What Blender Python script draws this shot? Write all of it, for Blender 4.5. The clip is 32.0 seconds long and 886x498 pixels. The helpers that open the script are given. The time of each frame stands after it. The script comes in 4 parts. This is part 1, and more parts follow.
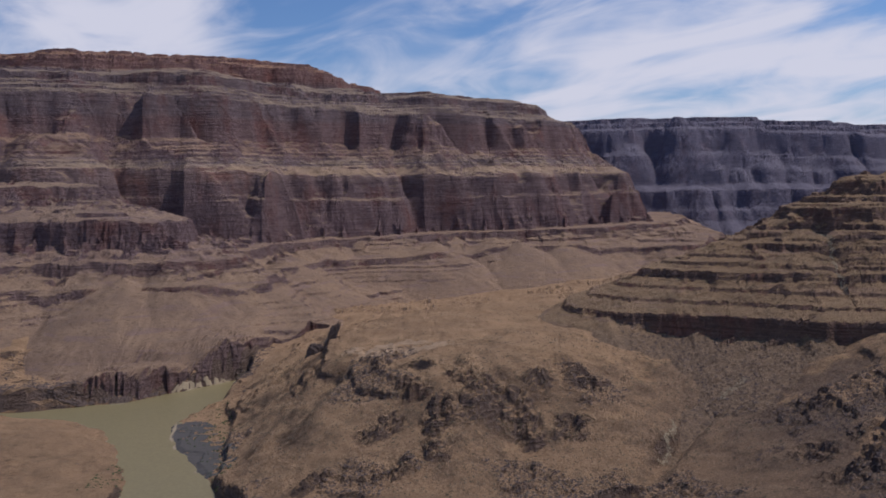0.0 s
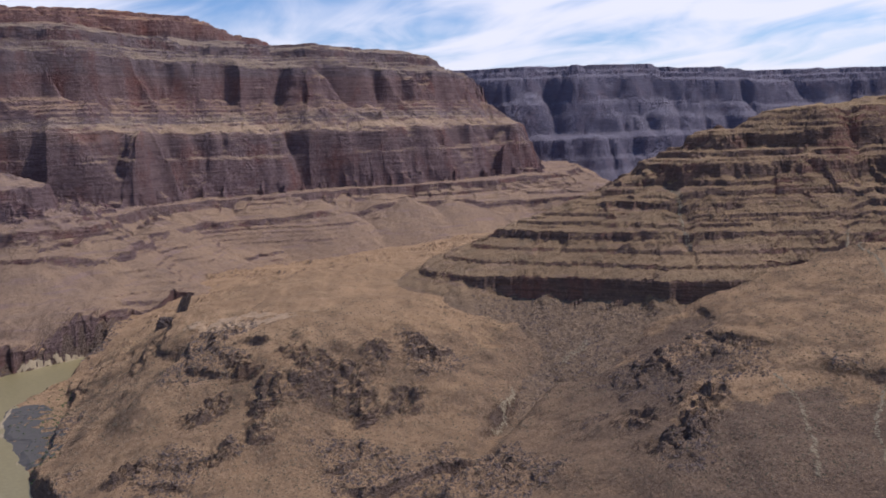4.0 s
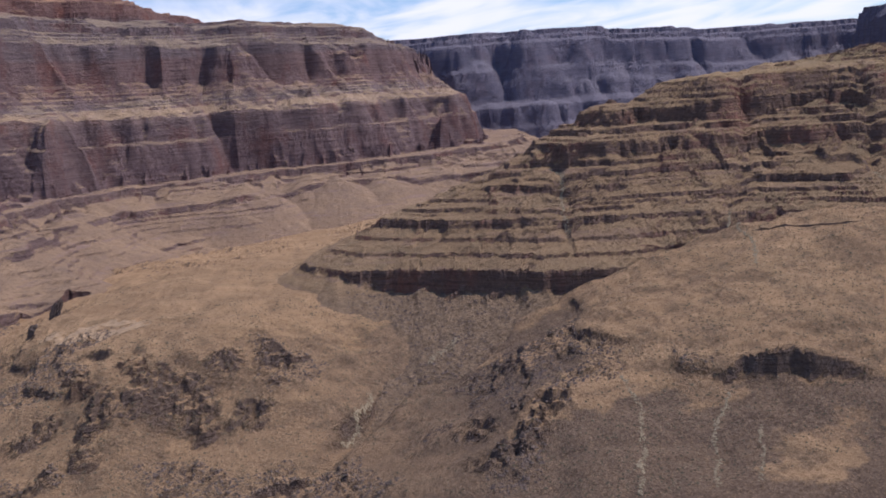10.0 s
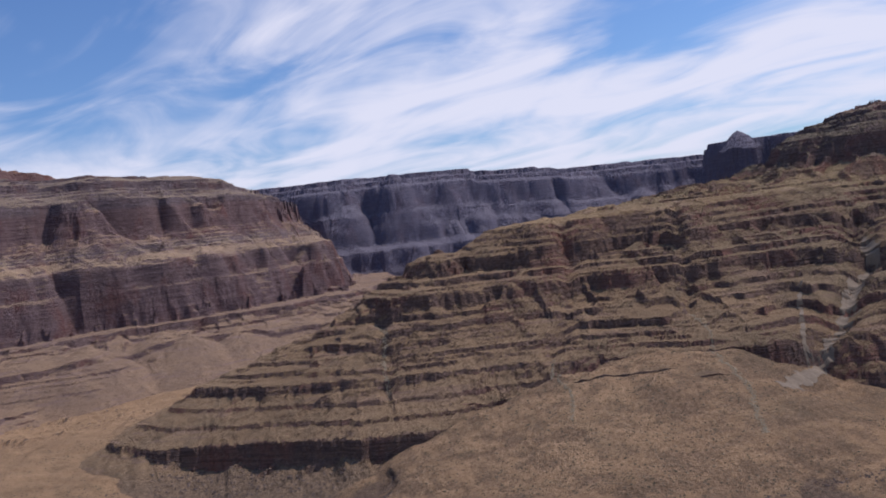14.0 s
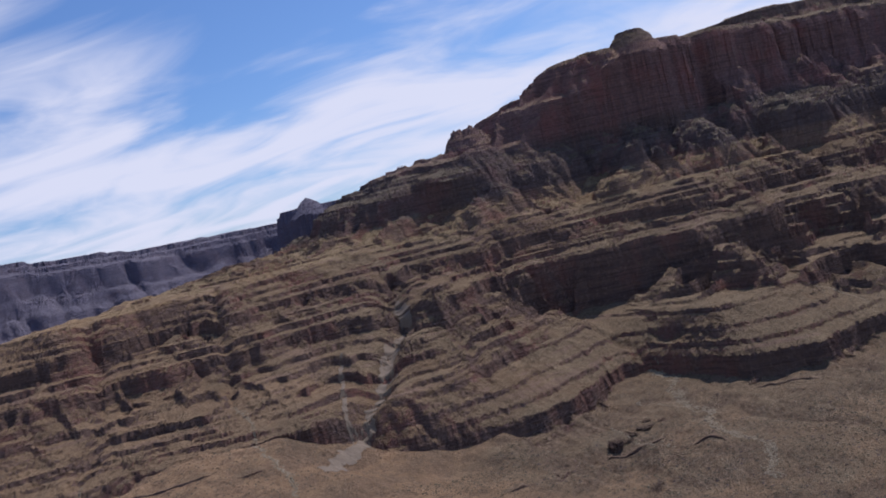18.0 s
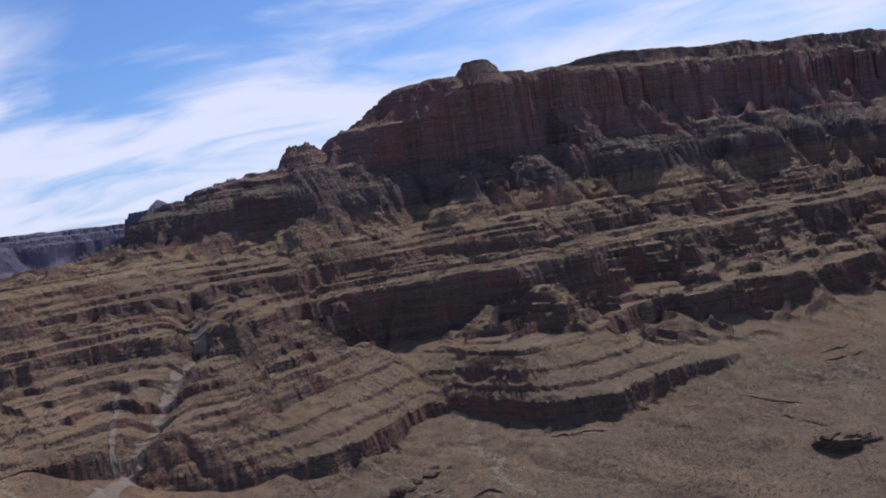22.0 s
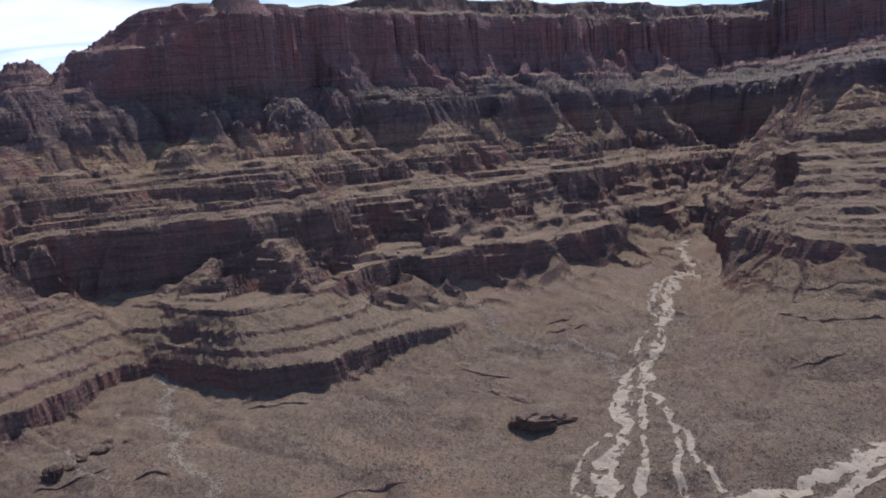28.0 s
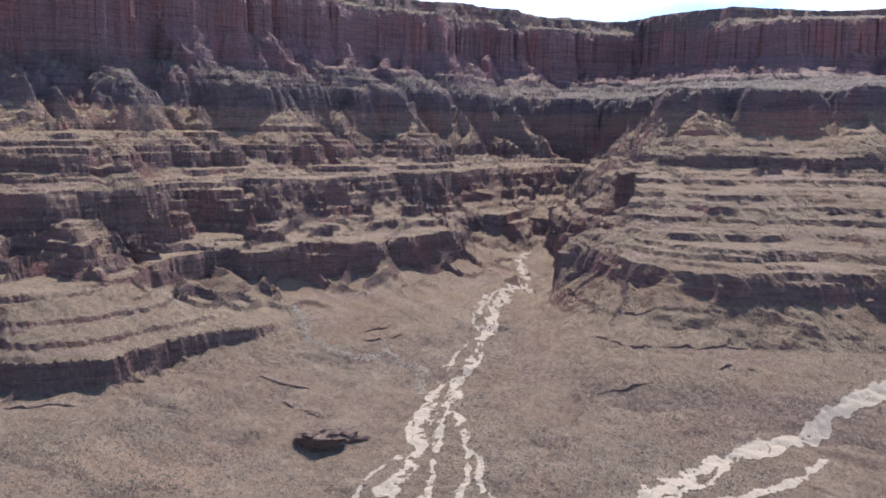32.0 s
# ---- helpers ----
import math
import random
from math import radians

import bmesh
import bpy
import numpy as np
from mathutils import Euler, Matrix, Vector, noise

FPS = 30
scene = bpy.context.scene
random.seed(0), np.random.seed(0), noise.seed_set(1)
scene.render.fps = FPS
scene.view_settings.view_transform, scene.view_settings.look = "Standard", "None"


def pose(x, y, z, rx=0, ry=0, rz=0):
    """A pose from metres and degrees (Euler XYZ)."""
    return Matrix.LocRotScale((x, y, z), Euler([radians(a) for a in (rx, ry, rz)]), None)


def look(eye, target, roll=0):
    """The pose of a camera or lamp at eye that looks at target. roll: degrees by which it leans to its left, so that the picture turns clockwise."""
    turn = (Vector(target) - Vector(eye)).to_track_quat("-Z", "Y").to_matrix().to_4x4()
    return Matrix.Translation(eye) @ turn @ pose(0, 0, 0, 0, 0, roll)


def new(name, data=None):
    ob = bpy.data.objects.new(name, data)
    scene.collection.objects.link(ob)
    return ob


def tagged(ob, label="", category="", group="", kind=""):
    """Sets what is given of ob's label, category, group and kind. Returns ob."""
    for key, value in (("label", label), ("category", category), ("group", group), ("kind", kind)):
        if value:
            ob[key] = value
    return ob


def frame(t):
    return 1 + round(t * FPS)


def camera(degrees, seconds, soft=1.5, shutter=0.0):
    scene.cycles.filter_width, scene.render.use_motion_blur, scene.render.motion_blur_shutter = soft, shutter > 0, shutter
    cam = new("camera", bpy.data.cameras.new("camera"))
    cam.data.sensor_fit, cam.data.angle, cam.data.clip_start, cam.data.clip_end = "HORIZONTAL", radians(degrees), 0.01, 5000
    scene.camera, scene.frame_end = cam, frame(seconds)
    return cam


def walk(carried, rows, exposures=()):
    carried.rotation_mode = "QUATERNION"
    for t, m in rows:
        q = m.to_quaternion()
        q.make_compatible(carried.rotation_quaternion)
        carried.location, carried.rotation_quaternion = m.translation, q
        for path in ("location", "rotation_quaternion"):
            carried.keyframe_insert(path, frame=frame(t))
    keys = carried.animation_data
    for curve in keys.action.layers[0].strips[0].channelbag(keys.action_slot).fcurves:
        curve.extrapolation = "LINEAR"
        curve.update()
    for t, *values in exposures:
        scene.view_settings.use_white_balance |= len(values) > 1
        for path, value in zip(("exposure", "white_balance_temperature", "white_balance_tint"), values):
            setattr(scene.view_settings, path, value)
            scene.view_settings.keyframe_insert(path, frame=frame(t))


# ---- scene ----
cam = camera(52.76, 32.0, 1.8)
ROWS = [
    (0.0, -0.0, 0.0, 0.0, 86.33, 1.59, 0.03),
    (0.5, 11.3, 3.9, 1.6, 85.72, 1.34, -0.39),
    (1.0, 22.6, 7.8, 3.4, 84.89, 1.62, -2.05),
    (1.5, 33.8, 11.4, 5.3, 84.70, 1.22, -3.65),
    (2.0, 44.8, 14.8, 7.3, 84.14, 1.67, -5.37),
    (2.5, 55.5, 18.0, 9.5, 82.52, 3.26, -5.96),
    (4.5, 95.8, 34.4, 15.1, 83.24, 2.24, -4.50),
    (5.0, 106.2, 38.2, 16.9, 84.51, 1.94, -3.50),
    (5.5, 116.5, 42.1, 18.6, 86.30, 2.18, -2.77),
    (6.0, 126.4, 45.8, 20.1, 86.71, 2.82, -1.57),
    (6.5, 136.7, 48.9, 21.3, 86.51, 2.93, 0.08),
    (7.0, 147.0, 51.5, 22.6, 85.40, 3.62, 0.99),
    (7.5, 157.4, 54.2, 24.1, 84.03, 3.90, -0.41),
    (8.0, 168.2, 57.5, 25.2, 84.75, 2.08, -2.42),
    (8.5, 179.2, 61.0, 26.2, 86.46, 0.54, -5.16),
    (9.0, 189.8, 64.2, 26.8, 84.45, 2.14, -6.40),
    (9.5, 200.2, 67.3, 27.3, 81.31, 4.39, -5.97),
    (10.0, 210.8, 70.8, 28.0, 80.57, 4.88, -6.68),
    (10.5, 221.6, 74.6, 29.1, 80.98, 4.72, -8.00),
    (11.0, 232.8, 79.0, 30.5, 81.44, 3.73, -8.06),
    (11.5, 243.7, 83.0, 31.6, 82.51, 3.41, -8.89),
    (12.0, 254.4, 86.8, 32.8, 84.02, 3.99, -9.52),
    (12.5, 264.9, 91.3, 33.9, 85.50, 4.33, -8.77),
    (13.0, 276.0, 95.9, 35.2, 86.79, 4.31, -8.66),
    (13.5, 287.0, 100.3, 35.8, 87.75, 5.34, -11.05),
    (15.5, 329.3, 117.6, 39.4, 91.64, 11.78, -19.73),
    (16.0, 340.3, 120.4, 39.8, 92.33, 12.10, -22.62),
    (16.5, 351.4, 122.7, 40.1, 92.34, 12.51, -26.32),
    (17.0, 362.5, 124.6, 40.5, 90.22, 14.54, -30.53),
    (17.5, 373.5, 126.1, 41.1, 90.09, 16.81, -34.15),
    (18.0, 384.3, 127.2, 41.9, 88.40, 13.51, -39.73),
    (18.5, 394.9, 127.8, 42.5, 93.24, 11.15, -35.54),
    (19.0, 405.1, 127.7, 42.9, 94.79, 10.66, -34.14),
    (19.5, 414.8, 126.3, 42.8, 95.18, 11.64, -34.81),
    (20.0, 424.1, 123.6, 42.6, 95.38, 12.53, -36.87),
    (20.5, 433.0, 120.2, 42.2, 92.34, 11.10, -39.33),
    (21.0, 442.1, 116.5, 41.8, 91.47, 10.86, -41.67),
    (21.5, 451.4, 113.4, 41.5, 89.49, 10.63, -45.39),
    (22.0, 461.8, 111.0, 41.5, 87.79, 9.17, -47.84),
    (22.5, 472.5, 109.2, 41.8, 87.20, 7.37, -50.27),
    (23.0, 483.2, 107.1, 42.0, 85.08, 6.02, -53.36),
    (23.5, 493.5, 104.6, 41.9, 83.08, 5.63, -56.38),
    (24.0, 503.1, 102.1, 41.6, 81.93, 4.88, -57.49),
    (24.5, 511.6, 100.0, 41.4, 82.17, 4.01, -57.52),
    (26.5, 547.4, 93.0, 41.1, 84.78, 4.40, -53.11),
    (27.0, 554.3, 90.3, 40.7, 83.48, 5.38, -55.26),
    (27.5, 560.8, 87.1, 39.8, 82.86, 5.28, -57.50),
    (28.0, 567.9, 83.8, 38.5, 82.72, 4.71, -59.77),
    (28.5, 576.3, 80.7, 37.0, 82.02, 4.15, -62.35),
    (29.0, 586.8, 77.6, 36.1, 81.79, 3.50, -63.96),
    (29.5, 597.2, 74.9, 36.0, 82.94, 2.75, -62.92),
    (30.0, 606.6, 71.9, 36.5, 84.89, 1.29, -60.08),
    (30.5, 614.2, 68.5, 36.8, 84.77, 0.80, -60.33),
    (31.0, 620.6, 64.9, 36.3, 82.91, 0.76, -62.94),
    (31.5, 627.7, 61.5, 35.8, 81.81, 0.07, -65.44),
    (32.0, 636.3, 58.0, 36.5, 82.17, -0.54, -67.11),
]
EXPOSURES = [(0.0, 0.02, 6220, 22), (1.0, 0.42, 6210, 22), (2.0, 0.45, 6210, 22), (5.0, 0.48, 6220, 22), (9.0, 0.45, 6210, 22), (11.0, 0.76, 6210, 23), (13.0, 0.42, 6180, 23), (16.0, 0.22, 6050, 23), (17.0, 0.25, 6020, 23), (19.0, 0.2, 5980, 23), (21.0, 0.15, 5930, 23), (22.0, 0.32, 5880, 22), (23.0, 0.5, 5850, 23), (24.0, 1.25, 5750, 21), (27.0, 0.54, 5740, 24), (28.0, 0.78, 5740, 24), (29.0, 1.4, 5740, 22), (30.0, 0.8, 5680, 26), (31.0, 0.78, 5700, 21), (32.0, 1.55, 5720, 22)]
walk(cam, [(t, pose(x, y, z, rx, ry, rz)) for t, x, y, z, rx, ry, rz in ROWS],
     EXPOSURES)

# ---- light ----
SUN_AZ, SUN_EL = radians(80), radians(56)   # azimuth clockwise from +y
world = bpy.data.worlds.new("sky")
scene.world = world
world.use_nodes = True
wn, wl = world.node_tree.nodes, world.node_tree.links
wn.clear()


def wnode(kind, **inputs):
    n = wn.new(kind)
    for k, v in inputs.items():
        n.inputs[k.replace("_", " ")].default_value = v
    return n


sky = wn.new("ShaderNodeTexSky")
sky.sky_type = "NISHITA"
sky.sun_disc = False
sky.sun_elevation, sky.sun_rotation = SUN_EL, SUN_AZ
sky.altitude = 600
bg = wnode("ShaderNodeBackground", Strength=0.10)
wout = wn.new("ShaderNodeOutputWorld")
coord = wn.new("ShaderNodeTexCoord")
sep = wn.new("ShaderNodeSeparateXYZ")
wl.new(coord.outputs["Generated"], sep.inputs[0])


def wmath(op, a, b=0.0, c=0.0):
    q = wn.new("ShaderNodeMath")
    q.operation = op
    for k, v in enumerate((a, b, c)):
        if isinstance(v, (int, float)):
            q.inputs[k].default_value = v
        else:
            wl.new(v, q.inputs[k])
    return q.outputs[0]


# thin high cloud on a flat layer overhead, streaked by the wind
lift = wmath("ADD", wmath("MAXIMUM", sep.outputs["Z"], 0.0), 0.16)
layer = wn.new("ShaderNodeCombineXYZ")
wl.new(wmath("DIVIDE", sep.outputs["X"], lift), layer.inputs[0])
wl.new(wmath("DIVIDE", sep.outputs["Y"], lift), layer.inputs[1])


def wnoise(scale, detail, stretch, turn, shift, distortion=0.0):
    mp = wn.new("ShaderNodeMapping")
    mp.vector_type = "TEXTURE"
    mp.inputs["Rotation"].default_value = (0, 0, radians(turn))
    mp.inputs["Scale"].default_value = stretch
    mp.inputs["Location"].default_value = (shift, shift * 0.37, 0)
    wl.new(layer.outputs[0], mp.inputs["Vector"])
    q = wnode("ShaderNodeTexNoise", Scale=scale, Detail=detail, Roughness=0.53, Distortion=distortion)
    wl.new(mp.outputs[0], q.inputs["Vector"])
    return q.outputs["Fac"]


broad = wnoise(0.6, 4, (0.75, 1.15, 1), 30, 5.3, 0.6)
wisps = wnoise(1.25, 8, (0.58, 1.1, 1), 32, 7.7, 1.2)
cover = wmath("ADD", wmath("MULTIPLY", broad, 0.9), wmath("MULTIPLY", wisps, 0.75))
low = wn.new("ShaderNodeMapRange")
low.inputs["From Min"].default_value, low.inputs["From Max"].default_value = 0.36, 0.05
low.inputs["To Max"].default_value = 0.32
wl.new(sep.outputs["Z"], low.inputs["Value"])
cloud = wn.new("ShaderNodeMapRange")
cloud.interpolation_type = "SMOOTHSTEP"
cloud.inputs["From Min"].default_value, cloud.inputs["From Max"].default_value = 0.86, 1.22
cloud.inputs["To Max"].default_value = 0.92
wl.new(wmath("ADD", cover, low.outputs[0]), cloud.inputs["Value"])
veil = wn.new("ShaderNodeMix")
veil.data_type = "RGBA"
veil.inputs[7].default_value = (6.2, 6.5, 6.9, 1)
wl.new(cloud.outputs[0], veil.inputs[0])
deep = wn.new("ShaderNodeMix")
deep.data_type, deep.blend_type = "RGBA", "MULTIPLY"
deep.inputs[0].default_value = 1.0
deep.inputs[7].default_value = (0.50, 0.69, 0.88, 1)
wl.new(sky.outputs[0], deep.inputs[6])
wl.new(deep.outputs[2], veil.inputs[6])
wl.new(veil.outputs[2], bg.inputs[0])
wl.new(bg.outputs[0], wout.inputs[0])

sun_data = bpy.data.lights.new("sun", "SUN")
sun_data.energy, sun_data.angle, sun_data.color = 2.4, radians(0.6), (1.0, 0.94, 0.84)
sun = new("sun", sun_data)
sun.matrix_world = look((0, 0, 0), (-math.sin(SUN_AZ) * math.cos(SUN_EL), -math.cos(SUN_AZ) * math.cos(SUN_EL), -math.sin(SUN_EL)))


# ---- noise on grids ----
def hash2(i, j, seed):
    h = (i.astype(np.int64) * 374761393 + j.astype(np.int64) * 668265263 + seed * 1274126177) & 0xFFFFFFFF
    h = ((h ^ (h >> 13)) * 1274126177) & 0xFFFFFFFF
    return ((h ^ (h >> 16)) & 0xFFFF) / 65535.0


def vnoise(x, y, seed):
    """Smooth noise, -1 to 1."""
    i, j = np.floor(x), np.floor(y)
    u, v = x - i, y - j
    u, v = u * u * u * (u * (u * 6 - 15) + 10), v * v * v * (v * (v * 6 - 15) + 10)
    a, b = hash2(i, j, seed), hash2(i + 1, j, seed)
    c, d = hash2(i, j + 1, seed), hash2(i + 1, j + 1, seed)
    return 2 * ((a * (1 - u) + b * u) * (1 - v) + (c * (1 - u) + d * u) * v) - 1


def fbm(x, y, size, octaves, seed, gain=0.5):
    total, amp, f = 0, 1.0, 1.0 / size
    for k in range(octaves):
        total = total + amp * vnoise(x * f + 17.3 * k, y * f - 9.1 * k, seed + k)
        amp, f = amp * gain, f * 2.03
    return total


def ridged(x, y, size, octaves, seed):
    total, amp, f = 0, 1.0, 1.0 / size
    for k in range(octaves):
        total = total + amp * (1 - 2 * np.abs(vnoise(x * f + 5.7 * k, y * f + 3.3 * k, seed + k)))
        amp, f = amp * 0.5, f * 2.1
    return total


def inside_by(x, y, loop):
    """Metres inside (+) or outside (-) a closed outline."""
    x, y = x.astype(np.float32), y.astype(np.float32)
    d2 = np.full(x.shape, 1e18, np.float32)
    odd = np.zeros(x.shape, bool)
    for (ax, ay), (bx, by) in zip(loop, loop[1:] + loop[:1]):
        ex, ey = bx - ax, by - ay
        t = np.clip(((x - ax) * ex + (y - ay) * ey) / (ex * ex + ey * ey + 1e-9), 0, 1)
        d2 = np.minimum(d2, (x - ax - t * ex) ** 2 + (y - ay - t * ey) ** 2)
        if ay != by:
            odd ^= ((ay > y) != (by > y)) & (x < ax + (y - ay) * ex / ey)
    return np.where(odd, 1, -1) * np.sqrt(d2)


def line_distance(x, y, path):
    """Distance to an open line, and how far along it (0 to number of legs)."""
    x, y = x.astype(np.float32), y.astype(np.float32)
    best, along = np.full(x.shape, 1e18, np.float32), np.zeros(x.shape, np.float32)
    for k, ((ax, ay), (bx, by)) in enumerate(zip(path, path[1:])):
        ex, ey = bx - ax, by - ay
        t = np.clip(((x - ax) * ex + (y - ay) * ey) / (ex * ex + ey * ey + 1e-9), 0, 1)
        d = (x - ax - t * ex) ** 2 + (y - ay - t * ey) ** 2
        along = np.where(d < best, k + t, along)
        best = np.minimum(best, d)
    return np.sqrt(best), along


def crease(x, y, size, seed):
    """Rounded bulges with sharp re-entrants between them, about -0.3 to 0.6."""
    return np.abs(vnoise(x / size, y / size, seed)) - 0.32


def massif(s, steps, x, y, toe=0.5):
    """Height of a stack of cliffs. s: metres inside each cliff's upper edge; steps: height of its foot and of its edge, width of the cliff."""
    foot, edge, wide = steps[0]
    out = -s[0]
    cone = 0.45 * np.clip(1.05 - 3.0 * np.abs(vnoise(x / 26, y / 26, 299)), 0, 1) * np.exp(-np.maximum(out, 0) / 14)
    heap = foot + (edge - foot) * cone - np.maximum(out - wide, 0) * toe
    z = np.where(out < wide, np.maximum(heap, foot + (edge - foot) * (1 - np.clip(out / wide, 0, 1))), heap)
    for k in range(len(steps)):
        top = steps[k][1]
        w = np.maximum(s[k], 0)
        if k + 1 < len(steps):
            foot, edge, wide = steps[k + 1]
            d = np.maximum(-s[k + 1], 0)
            cone = np.clip(1.05 - 3.4 * np.abs(vnoise(x / 30 + 3 * k, y / 30, 300 + k)), 0, 1)
            foot = foot + (edge - foot) * 0.5 * cone
            slope = top + (foot - top) * w / np.maximum(w + np.maximum(d - wide, 0), 1e-3)
            cliff = foot + (edge - foot) * (1 - np.clip(d / wide, 0, 1))
            zi = np.where(d < wide, np.maximum(cliff, np.minimum(slope, edge)), slope)
        else:
            zi = top + 0.06 * w
        z = np.where(s[k] > 0, zi, z)
    return z


def ledges(z, levels):
    """Sharpen a slope into ledges: each level (height, rise, reach) gathers the slope of that reach into one step."""
    xs, ys = [-2000], [-2000]
    for h, rise, reach in levels:
        xs += [h - reach, h - 0.06 * reach, h + 0.06 * reach, h + reach]
        ys += [h - reach, h - rise / 2, h + rise / 2, h + reach]
    xs.append(3000), ys.append(3000)
    return np.interp(z, xs, ys)


def spaced(*runs):
    """Grid lines: (start, end, step) runs joined end to end."""
    parts = [np.arange(a, b, s) for a, b, s in runs] + [np.array([runs[-1][1]])]
    return np.concatenate(parts)


def raw_mesh(name, co, quads, material, smooth=False):
    used, inv = np.unique(quads, return_inverse=True)
    co, quads = co[used], inv.reshape(-1, 4)
    me = bpy.data.meshes.new(name)
    me.vertices.add(len(co))
    me.vertices.foreach_set("co", co.astype(np.float32).ravel())
    me.loops.add(quads.size)
    me.loops.foreach_set("vertex_index", quads.astype(np.int32).ravel())
    me.polygons.add(len(quads))
    me.polygons.foreach_set("loop_start", np.arange(0, quads.size, 4, dtype=np.int32))
    me.polygons.foreach_set("use_smooth", np.full(len(quads), smooth))
    me.update(calc_edges=True)
    me.materials.append(material)
    return me


def sheet(name, xs, ys, height, material, keep=None, label="", category="", bands=(), smooth=False):
    """A piece of the land on a grid. bands: names and upper heights of the parts that it is split into."""
    X, Y = np.meshgrid(xs, ys)
    rng = np.random.default_rng(len(xs))
    X = X + 0.42 * np.gradient(xs)[None, :] * rng.uniform(-1, 1, X.shape)
    Y = Y + 0.42 * np.gradient(ys)[:, None] * rng.uniform(-1, 1, X.shape)
    Z = height(X, Y)
    nx, ny = len(xs), len(ys)
    co = np.stack([X, Y, Z], -1).reshape(-1, 3)
    idx = np.arange(nx * ny).reshape(ny, nx)
    quads = np.stack([idx[:-1, :-1], idx[:-1, 1:], idx[1:, 1:], idx[1:, :-1]], -1).reshape(-1, 4)
    if keep is not None:
        m = keep(X, Y, Z)
        m = m[:-1, :-1] | m[:-1, 1:] | m[1:, 1:] | m[1:, :-1]
        quads = quads[m.reshape(-1)]
    if not bands:
        return tagged(new(name, raw_mesh(name, co, quads, material, smooth)), label, category, "", "structure")
    top = tagged(new(name), label, category, "", "structure")
    mid = co[quads, 2].mean(1)
    low = -9999
    for part, upper in bands:
        q = quads[(mid >= low) & (mid < upper)]
        if len(q):
            new(part, raw_mesh(part, co, q, material, smooth)).parent = top
        low = upper
    return top


# ---- materials ----
def rock_material(name, cliff, cliff2, slope, slope2, slope3, stain_colour, grain=1.0, band=1.0, rubble=None, grey=None, strata=(), scree_below=None, speck=0.5):
    """Layered cliffs where it is steep, loose scree and soil where it is not."""
    m = bpy.data.materials.new(name)
    m.use_nodes = True
    nt = m.node_tree
    n, l = nt.nodes, nt.links
    n.clear()

    def node(kind, **kw):
        q = n.new(kind)
        for k, v in kw.items():
            q.inputs[k].default_value = v
        return q

    def math_(op, a, b):
        q = n.new("ShaderNodeMath")
        q.operation = op
        for k, v in enumerate((a, b)):
            if isinstance(v, (int, float)):
                q.inputs[k].default_value = v
            else:
                l.new(v, q.inputs[k])
        return q.outputs[0]

    def mix(fac, a, b, mode="MIX"):
        q = n.new("ShaderNodeMix")
        q.data_type, q.blend_type = "RGBA", mode
        for k, v in ((0, fac), (6, a), (7, b)):
            if isinstance(v, (int, float)):
                q.inputs[k].default_value = v
            elif isinstance(v, tuple):
                q.inputs[k].default_value = (*v, 1)
            else:
                l.new(v, q.inputs[k])
        return q.outputs[2]

    def noise_(scale, detail, vec=None, rough=0.55):
        q = node("ShaderNodeTexNoise", Scale=scale, Detail=detail, Roughness=rough)
        l.new(vec if vec is not None else geo.outputs["Position"], q.inputs["Vector"])
        return q.outputs["Fac"]

    def ramp(fac, lo, hi):
        q = node("ShaderNodeMapRange")
        q.inputs["From Min"].default_value, q.inputs["From Max"].default_value = lo, hi
        l.new(fac, q.inputs["Value"])
        return q.outputs[0]

    geo = n.new("ShaderNodeNewGeometry")
    sep = n.new("ShaderNodeSeparateXYZ")
    l.new(geo.outputs["Normal"], sep.inputs[0])
    flat = n.new("ShaderNodeMapping")
    flat.inputs["Scale"].default_value = (0.006, 0.006, 0.16)
    l.new(geo.outputs["Position"], flat.inputs["Vector"])
    beds = noise_(1.0, 6, flat.outputs[0], 0.65)
    fine = n.new("ShaderNodeMapping")
    fine.inputs["Scale"].default_value = (0.02, 0.02, 0.42)
    l.new(geo.outputs["Position"], fine.inputs["Vector"])
    beds2 = noise_(1.0, 4, fine.outputs[0], 0.6)
    blotch = noise_(0.012, 5)
    grit = noise_(0.25 * grain, 6, None, 0.7)
    steep = ramp(math_("ADD", sep.outputs["Z"], math_("MULTIPLY", math_("SUBTRACT", grit, 0.5), 0.3)), 0.74, 0.54)
    hang = n.new("ShaderNodeMapping")
    hang.inputs["Scale"].default_value = (0.016, 0.016, 0.009)
    l.new(geo.outputs["Position"], hang.inputs["Vector"])
    stain = noise_(1.0, 5, hang.outputs[0], 0.6)
    rock = mix(ramp(beds, 0.35, 0.65), cliff, cliff2)
    rock = mix(math_("MULTIPLY", ramp(stain, 0.5, 0.68), 0.75), rock, stain_colour)
    rock = mix(math_("MULTIPLY", ramp(beds2, 0.5, 0.6), 0.45 * band), rock, tuple(c * 0.55 for c in cliff))
    soil = mix(ramp(blotch, 0.38, 0.62), slope, slope2)
    soil = mix(math_("MULTIPLY", ramp(noise_(0.035, 6, None, 0.65), 0.5, 0.66), 0.55), soil, slope3)
    soil = mix(math_("MULTIPLY", ramp(grit, 0.52, 0.62), 0.6), soil, tuple(c * 0.5 for c in slope))
    aside = n.new("ShaderNodeMapping")
    aside.inputs["Location"].default_value = (31.0, 17.0, 9.0)
    l.new(geo.outputs["Position"], aside.inputs["Vector"])
